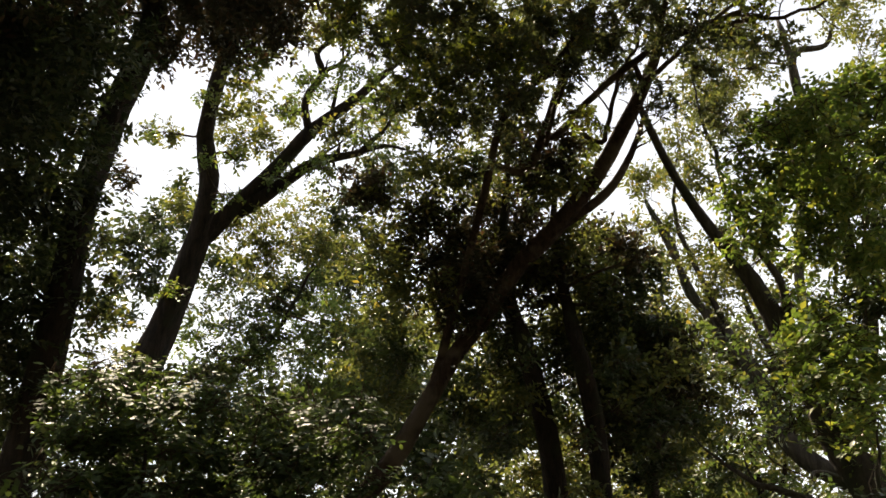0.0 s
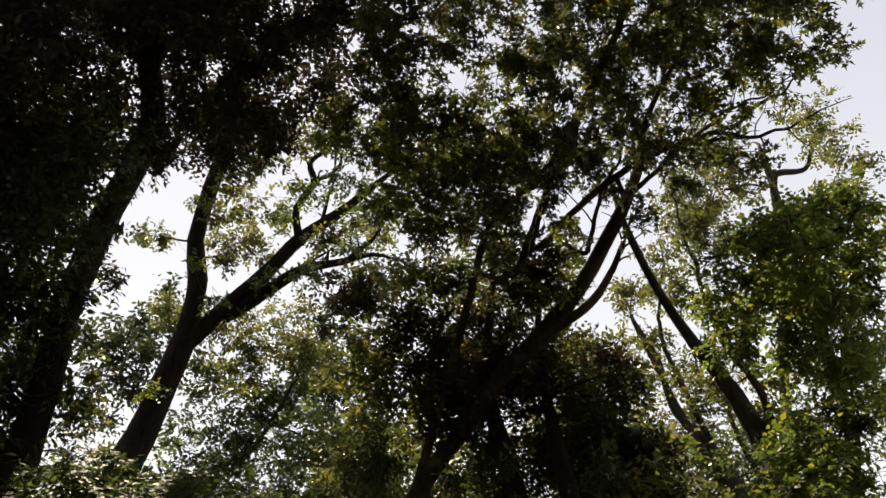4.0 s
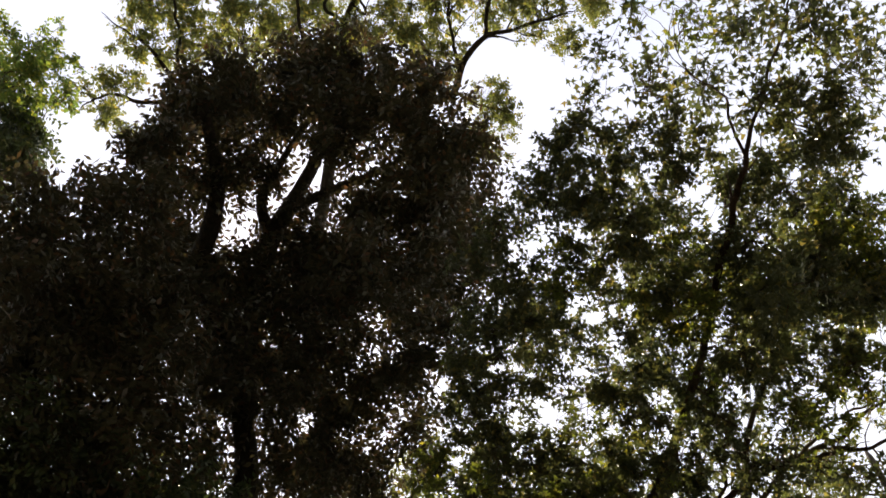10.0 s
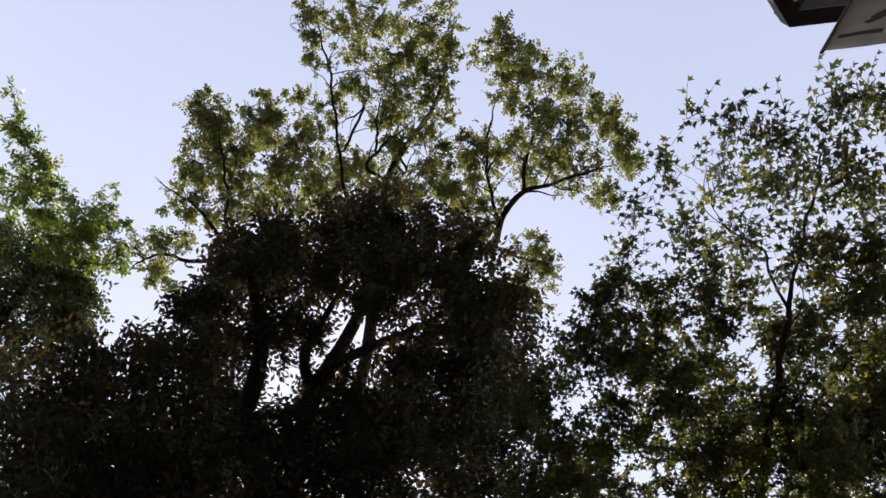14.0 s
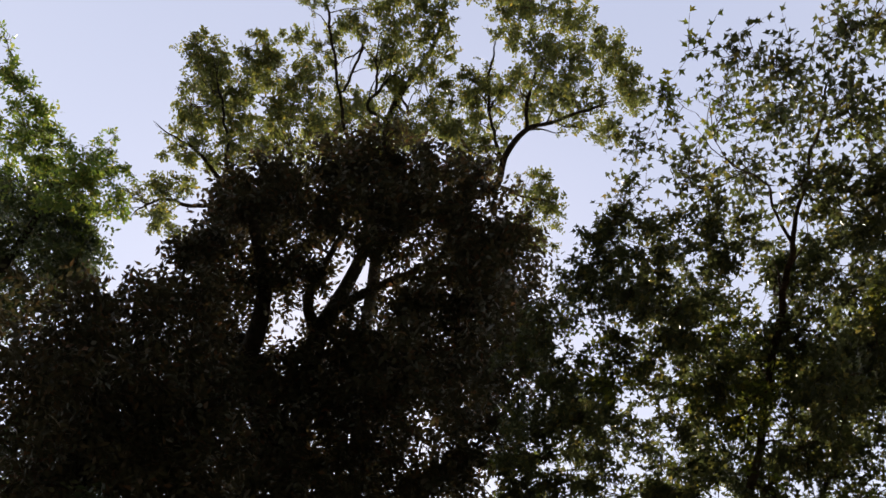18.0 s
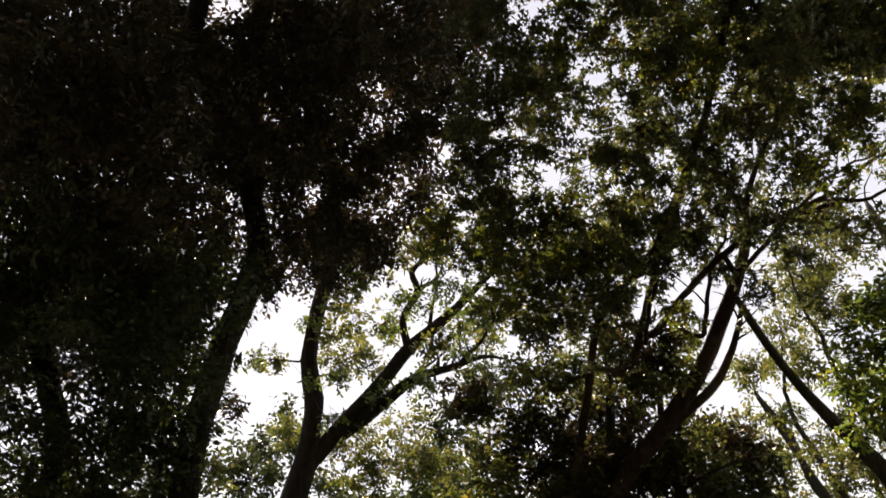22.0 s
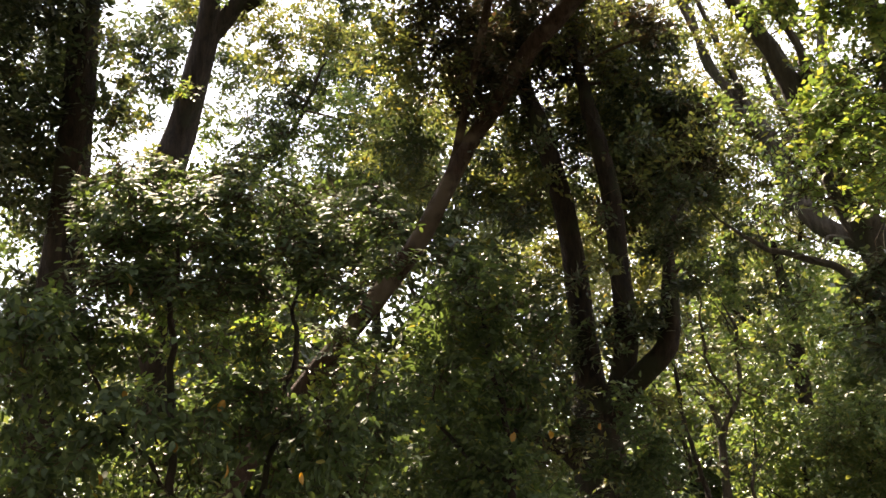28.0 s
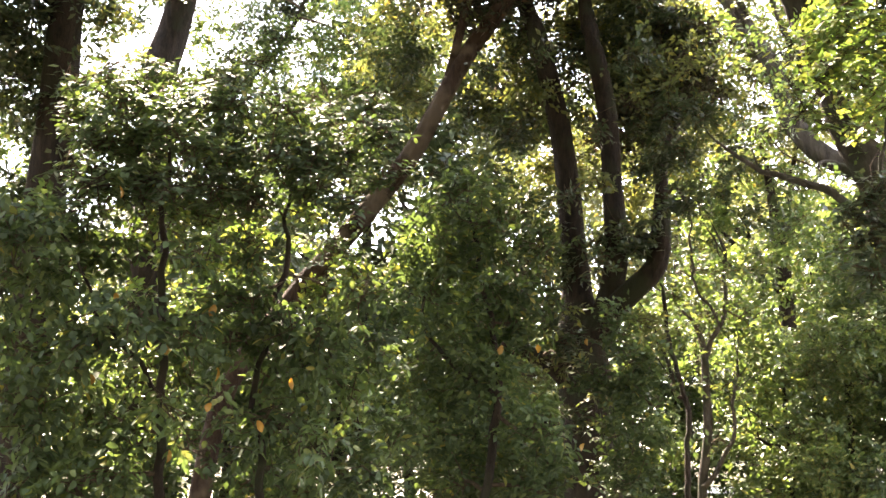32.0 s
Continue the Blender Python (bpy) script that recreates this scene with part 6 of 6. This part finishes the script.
# ---- woods behind and undergrowth ----
def wood_tree(name, label, category, seed, height, width, leaf, size, od, bark, low=0.25, count=26):
    """A free-standing tree or shrub at the origin: trunk, a few limbs and boughs spread over an egg-shaped crown."""
    t = Tree(name, label, category, (0, 0), seed, bark)
    rng = t.rng
    lean = rng.normal(0, 0.04 * height, 2)
    r0 = 0.016 * height + 0.01
    t.stem([(0, 0, -0.05, r0 * 1.4), (lean[0] * 0.2, lean[1] * 0.2, height * 0.2, r0), (lean[0] * 0.6, lean[1], height * 0.55, r0 * 0.65), (lean[0], lean[1], height * 0.9, r0 * 0.15)], "trunk", sides=8)
    for k in range(4):
        a, h = rng.uniform(0, 6.28), height * rng.uniform(0.3, 0.55)
        p = np.array([lean[0] * 0.5, lean[1] * 0.6, h])
        q = p + np.array([math.sin(a), math.cos(a), 0.9]) * width * rng.uniform(0.45, 0.7)
        t.stem([(*p, r0 * 0.45), (*((p + q) / 2 + rng.normal(0, 0.1 * width, 3)), r0 * 0.3), (*q, r0 * 0.08)], sides=6)
    lobes = []
    for k in range(count):
        h = low + (1 - low) * (k + rng.uniform(0, 1)) / count
        a, s = k * 2.4 + rng.uniform(-0.5, 0.5), math.sin(math.pi * min(1, 0.12 + 0.83 * (h - low) / (1 - low))) ** 0.6
        reach = width * s * rng.uniform(0.25, 1.0)
        lobes.append((lean[0] * h + reach * math.sin(a), lean[1] * h + reach * math.cos(a), height * h, width * rng.uniform(0.24, 0.4)))
    t.boughs(lobes, leaf, size, od, twigs=5)
    return t.root


WOODS = [
    wood_tree("background_tree", "broadleaved tree of the woods behind", "tree", 41, 9.5, 2.6, LEAF_OAK, (0.23, 0.115), 1.4, BARK_BROWN),
    wood_tree("background_tree", "broadleaved tree of the woods behind", "tree", 42, 8.0, 2.9, LEAF_EVER, (0.23, 0.115), 1.5, BARK_DARK),
    wood_tree("background_tree", "broadleaved tree of the woods behind", "tree", 43, 11.0, 2.4, LEAF_OAK, (0.23, 0.115), 1.3, BARK_GREY),
]
# Added tree, out of view; its copies hold skylight off the camera side.
SKY_BLOCKERS = [wood_tree("sky_blocking_tree", "unseen broadleaved tree added to block skylight", "tree", 44, 10.0, 2.8, LEAF_EVER, (0.48, 0.24), 1.5, BARK_BROWN)]
SHRUBS = [
    wood_tree("undergrowth_shrub", "leafy undergrowth shrub between the trees", "shrub", 51, 3.0, 1.4, LEAF_LIT, (0.12, 0.06), 1.1, BARK_DARK, 0.1, 16),
    wood_tree("undergrowth_shrub", "leafy undergrowth shrub between the trees", "shrub", 52, 3.6, 1.5, LEAF_BUSH, (0.11, 0.05), 1.2, BARK_DARK, 0.1, 16),
]


def scatter(kinds, group, spots, seed):
    """Sets the kinds in turn at bearing (degrees from straight ahead), distance and size."""
    rng = np.random.default_rng(seed)
    for k, (az, dist, size) in enumerate(spots):
        ob = kinds[k % len(kinds)]
        x, y = dist * math.sin(radians(az)), dist * math.cos(radians(az))
        m = pose(x, y, 0, 0, 0, rng.uniform(0, 360))
        if k < len(kinds) and "group" not in ob:
            ob.matrix_basis = m @ Matrix.Diagonal((size, size, size, 1))
        else:
            ob = copy_thing(ob, m)
            ob.scale = (size, size, size)
        tagged(ob, group=group)


scatter(WOODS, "woods behind", [
    (-26, 27, 0.8), (-17, 25, 0.75), (14, 45, 1.5), (22, 46, 1.4), (-8, 24, 0.85), (5, 23, 1.0), (29, 43, 1.5), (-34, 25, 0.9), (-21, 33, 0.8),
    (-12, 31, 0.85), (-2, 30, 0.95), (10, 46, 1.6), (18, 52, 1.7), (26, 50, 1.7), (34, 45, 1.6), (-30, 33, 1.0), (1, 26, 0.9), (-42, 28, 1.0), (42, 28, 1.0),
    (-5, 20, 1.25), (0, 22, 1.1), (-14, 22, 0.8)], 61)
# Unseen ring, taller behind the camera, to darken trunks and leaves facing it.
scatter(SKY_BLOCKERS, "woods round the clearing", [
    (az, dist + 2.0, 1.7 if abs(az) > 115 else 1.1) for az, dist in ((-66, 13.5), (-90, 11), (-118, 9), (-146, 9), (-174, 8.5), (158, 9), (130, 9.5), (102, 11), (74, 13.5), (-132, 15), (-160, 15), (172, 15), (144, 15))], 63)
scatter(SHRUBS, "undergrowth", [
    (-20, 13, 1.0), (-13, 12, 1.0), (-6, 13.5, 1.1), (2, 12.6, 1.0), (8, 15, 1.1), (14, 17, 1.1), (20, 15, 1.1), (26, 14, 1.1), (-26, 14, 1.1), (-2, 17, 1.2),
    (-10, 18, 1.2), (-18, 19, 1.2), (11, 20, 1.2), (18, 21, 1.2), (5, 19, 1.2), (24, 20, 1.2), (-33, 16, 1.2), (33, 16, 1.2)], 62)


# ---- lamp post with lantern and cloth banner ----
def plain_material(name, colour, rough, metal=0.0, spots=25.0):
    m, n, l = material(name)
    coord, tex = n.new("ShaderNodeTexCoord"), n.new("ShaderNodeTexNoise")
    tex.inputs["Scale"].default_value, tex.inputs["Detail"].default_value = spots, 6
    l.new(coord.outputs["Object"], tex.inputs["Vector"])
    r = ramp(n, [(0.3, tuple(0.7 * c for c in colour)), (0.7, tuple(1.2 * c for c in colour))])
    l.new(tex.outputs["Fac"], r.inputs[0])
    p = n["Principled BSDF"]
    l.new(r.outputs["Color"], p.inputs["Base Color"])
    p.inputs["Roughness"].default_value, p.inputs["Metallic"].default_value = rough, metal
    return m


IRON = plain_material("dark_painted_iron", (0.016, 0.011, 0.011), 0.45)
CLOTH_MARK = plain_material("dark_brown_mark", (0.075, 0.060, 0.055), 0.9)
ROD = plain_material("dark_wood_rod", (0.045, 0.028, 0.022), 0.6)
FROSTED = plain_material("dusty_white_enamel", (0.7, 0.71, 0.72), 0.3)


def glass_material():
    m, n, l = material("clear_glass")
    p = n["Principled BSDF"]
    p.inputs["Transmission Weight"].default_value, p.inputs["Roughness"].default_value = 1.0, 0.08
    p.inputs["Base Color"].default_value = (0.9, 0.93, 0.93, 1)
    return m


GLASS = glass_material()


def cloth_material(name, dark, light, clear):
    m, n, l = material(name)
    coord, weave = n.new("ShaderNodeTexCoord"), n.new("ShaderNodeTexNoise")
    weave.inputs["Scale"].default_value, weave.inputs["Detail"].default_value = 9, 8
    l.new(coord.outputs["Object"], weave.inputs["Vector"])
    r = ramp(n, [(0.3, dark), (0.7, light)])
    l.new(weave.outputs["Fac"], r.inputs[0])
    p, tr, mix = n["Principled BSDF"], n.new("ShaderNodeBsdfTranslucent"), n.new("ShaderNodeMixShader")
    p.inputs["Roughness"].default_value = 0.9
    l.new(r.outputs["Color"], p.inputs["Base Color"])
    l.new(r.outputs["Color"], tr.inputs["Color"])
    mix.inputs[0].default_value = clear
    l.new(p.outputs[0], mix.inputs[1])
    l.new(tr.outputs[0], mix.inputs[2])
    l.new(mix.outputs[0], n["Material Output"].inputs["Surface"])
    return m


CANVAS = cloth_material("grey_canvas", (0.60, 0.56, 0.54), (0.82, 0.78, 0.76), 0.66)
MILKY = cloth_material("milky_panel", (0.16, 0.16, 0.17), (0.50, 0.50, 0.52), 0.6)


def part(name, bm, mat, parent, label=""):
    bmesh.ops.recalc_face_normals(bm, faces=bm.faces)
    me = bpy.data.meshes.new(name)
    bm.to_mesh(me)
    bm.free()
    me.materials.append(mat)
    ob = new(name, me)
    ob.parent = parent
    return tagged(ob, label)


def rod(bm, a, b, r, sides=12):
    a, b = Vector(a), Vector(b)
    m = Matrix.Translation((a + b) / 2) @ (b - a).to_track_quat("Z", "Y").to_matrix().to_4x4()
    bmesh.ops.create_cone(bm, segments=sides, radius1=r, radius2=r * 0.96, depth=(b - a).length, cap_ends=True, matrix=m)
    return bm


def hexagon(bm, centre, turn, rings):
    """A six-sided shell through rings of (radius, height)."""
    rows = []
    for rad, z in rings:
        rows.append([bm.verts.new((centre[0] + rad * math.cos(radians(turn + 60 * k)), centre[1] + rad * math.sin(radians(turn + 60 * k)), z)) for k in range(6)])
    for a, b in zip(rows, rows[1:]):
        for k in range(6):
            bm.faces.new((a[k], a[(k + 1) % 6], b[(k + 1) % 6], b[k]))
    return rows


def lamp_post():
    root = tagged(new("lamp_post"), "dark iron lamp post with a six-sided glass lantern", "lamp post")
    root.location = (2.9, 0.6, 0)
    c = (1.003 + 0.54 * 0.480 - 2.9, 0.566 - 0.54 * 0.877 - 0.6)
    turn, z = 118.7, 5.247
    part("pole", rod(bmesh.new(), (0, 0, -0.05), (0, 0, 6.6), 0.06, 16), IRON, root)
    part("base", rod(bmesh.new(), (0, 0, 0), (0, 0, 0.5), 0.085, 16), IRON, root)
    bm = rod(bmesh.new(), (0, 0, 6.4), (c[0], c[1], 6.4), 0.025)
    rod(bm, (0, 0, 5.9), (c[0] * 0.5, c[1] * 0.5, 6.4), 0.016)
    part("arm", bm, IRON, root)
    bm = bmesh.new()
    rows = hexagon(bm, c, turn, [(0.540, z + 0.135), (0.54, z), (0.47, z), (0.473, z + 0.045), (0.450, z + 0.135)])
    for k in range(6):
        bm.faces.new((rows[0][k], rows[0][(k + 1) % 6], rows[-1][(k + 1) % 6], rows[-1][k]))
    lantern = part("lantern_frame", bm, IRON, root)
    bm = bmesh.new()
    rows = hexagon(bm, c, turn, [(0.468, z + 0.024), (0.468, z + 0.033)])
    bm.faces.new(rows[0])
    bm.faces.new(rows[1])
    part("lantern_pane", bm, GLASS, lantern, "clear glass pane").visible_shadow = False
    bm = rod(bmesh.new(), (c[0], c[1], z + 0.30), (c[0], c[1], z + 0.60), 0.07, 16)
    part("bulb_holder", bm, IRON, lantern)
    bm = bmesh.new()
    rows = hexagon(bm, c, turn, [(0.525, z + 0.150), (0.517, z + 0.210), (0.090, z + 0.600), (0.045, z + 1.110)])
    bm.faces.new(rows[-1])
    part("lantern_roof", bm, MILKY, lantern, "milky weathered roof panels")
    for k in range(6):
        a = radians(turn + 60 * k)
        part("roof_rib", rod(bmesh.new(), (c[0] + 0.515 * math.cos(a), c[1] + 0.515 * math.sin(a), z + 0.22), (c[0] + 0.09 * math.cos(a), c[1] + 0.09 * math.sin(a), z + 0.61), 0.018, 8), IRON, lantern)
    bm = bmesh.new()
    bmesh.ops.create_uvsphere(bm, u_segments=16, v_segments=10, radius=0.1, matrix=Matrix.Translation((c[0], c[1], z + 0.22)) @ Matrix.Diagonal((1, 1, 1.3, 1)))
    part("bulb", bm, FROSTED, lantern, "unlit white bulb")
    for k in range(6):
        a = radians(turn + 60 * k)
        part("glazing_bar", rod(bmesh.new(), (c[0] + 0.465 * math.cos(a), c[1] + 0.465 * math.sin(a), z + 0.045), (c[0] + 0.18 * math.cos(a), c[1] + 0.18 * math.sin(a), z + 0.045), 0.012, 8), IRON, lantern)


def banner():
    """A cloth stretched from a sloping rod, its hem to the woods."""
    root = tagged(new("cloth_banner"), "grey canvas banner on a dark rod below the lantern", "banner")
    side, hem = Vector((-0.031, -0.605, -0.796)).normalized(), Vector((1, -0.05, 0)).normalized()
    tip = Vector((1.038, 0.599, 4.947))
    up = hem.cross(side)
    n, bm = 18, bmesh.new()
    grid = [[bm.verts.new(tip + side * (1.05 * j / n) + hem * (1.45 * i / n) + up * (0.010 * math.sin(i * 0.9 + j * 0.3) + 0.016 * math.sin(math.pi * i / n)) * (0.3 + j / n)) for i in range(n + 1)] for j in range(n + 1)]
    for j in range(n):
        for i in range(n):
            bm.faces.new((grid[j][i], grid[j][i + 1], grid[j + 1][i + 1], grid[j + 1][i]))
    cloth = part("cloth", bm, CANVAS, root)
    thick = cloth.modifiers.new("thickness", "SOLIDIFY")
    thick.thickness = 0.003
    for p in cloth.data.polygons:
        p.use_smooth = True
    part("rod", rod(bmesh.new(), tip - side * 0.02, tip + side * 1.08, 0.007), ROD, root, "dark wooden rod")
    # Thin dark brown shapes set just off the cloth.
    for name, dots in (("dark_stripe", ((0.105, 0.020), (0.128, 0.022), (0.135, 0.095), (0.137, 0.168), (0.108, 0.170), (0.112, 0.095))),
                       ("dark_blotch", ((0.205, 0.080), (0.222, 0.098), (0.245, 0.096), (0.285, 0.128), (0.290, 0.160), (0.250, 0.150), (0.215, 0.130), (0.196, 0.100))),
                       ("dark_blotch", ((0.010, 0.225), (0.050, 0.230), (0.075, 0.290), (0.040, 0.330), (0.006, 0.300)))):
        bm = bmesh.new()
        bm.faces.new([bm.verts.new(tip + side * a + hem * b + up * 0.010 + up * 0.016 * math.sin(math.pi * b / 1.45) * 0.3) for a, b in dots])
        mark = part(name, bm, CLOTH_MARK, root, "dark mark on the cloth")
        mark.modifiers.new("thickness", "SOLIDIFY").thickness = 0.002
    part("tie", rod(bmesh.new(), tip + hem * 1.45, Vector((2.85, 0.6, tip.z + 0.1)), 0.006, 8), ROD, root)


lamp_post()
banner()


# ---- path beyond the trees ----
def far_path():
    m = plain_material("pale_gravel", (0.50, 0.46, 0.40), 0.95, 0.0, 6.0)
    bm = bmesh.new()
    rows = []
    for k in range(61):
        x = -60 + 2.0 * k
        y = 35.5 + 1.6 * math.sin(x * 0.06)
        rows.append([bm.verts.new((x, y + d, 0.055 + 0.02 * (1 - abs(d) / 2.6))) for d in (-2.6, -1.0, 1.0, 2.6)])
    for a, b in zip(rows, rows[1:]):
        for i in range(3):
            bm.faces.new((a[i], b[i], b[i + 1], a[i + 1]))
    ob = part("path", bm, m, None)
    tagged(ob, "pale sunlit gravel path beyond the trees", "path", kind="structure")


far_path()
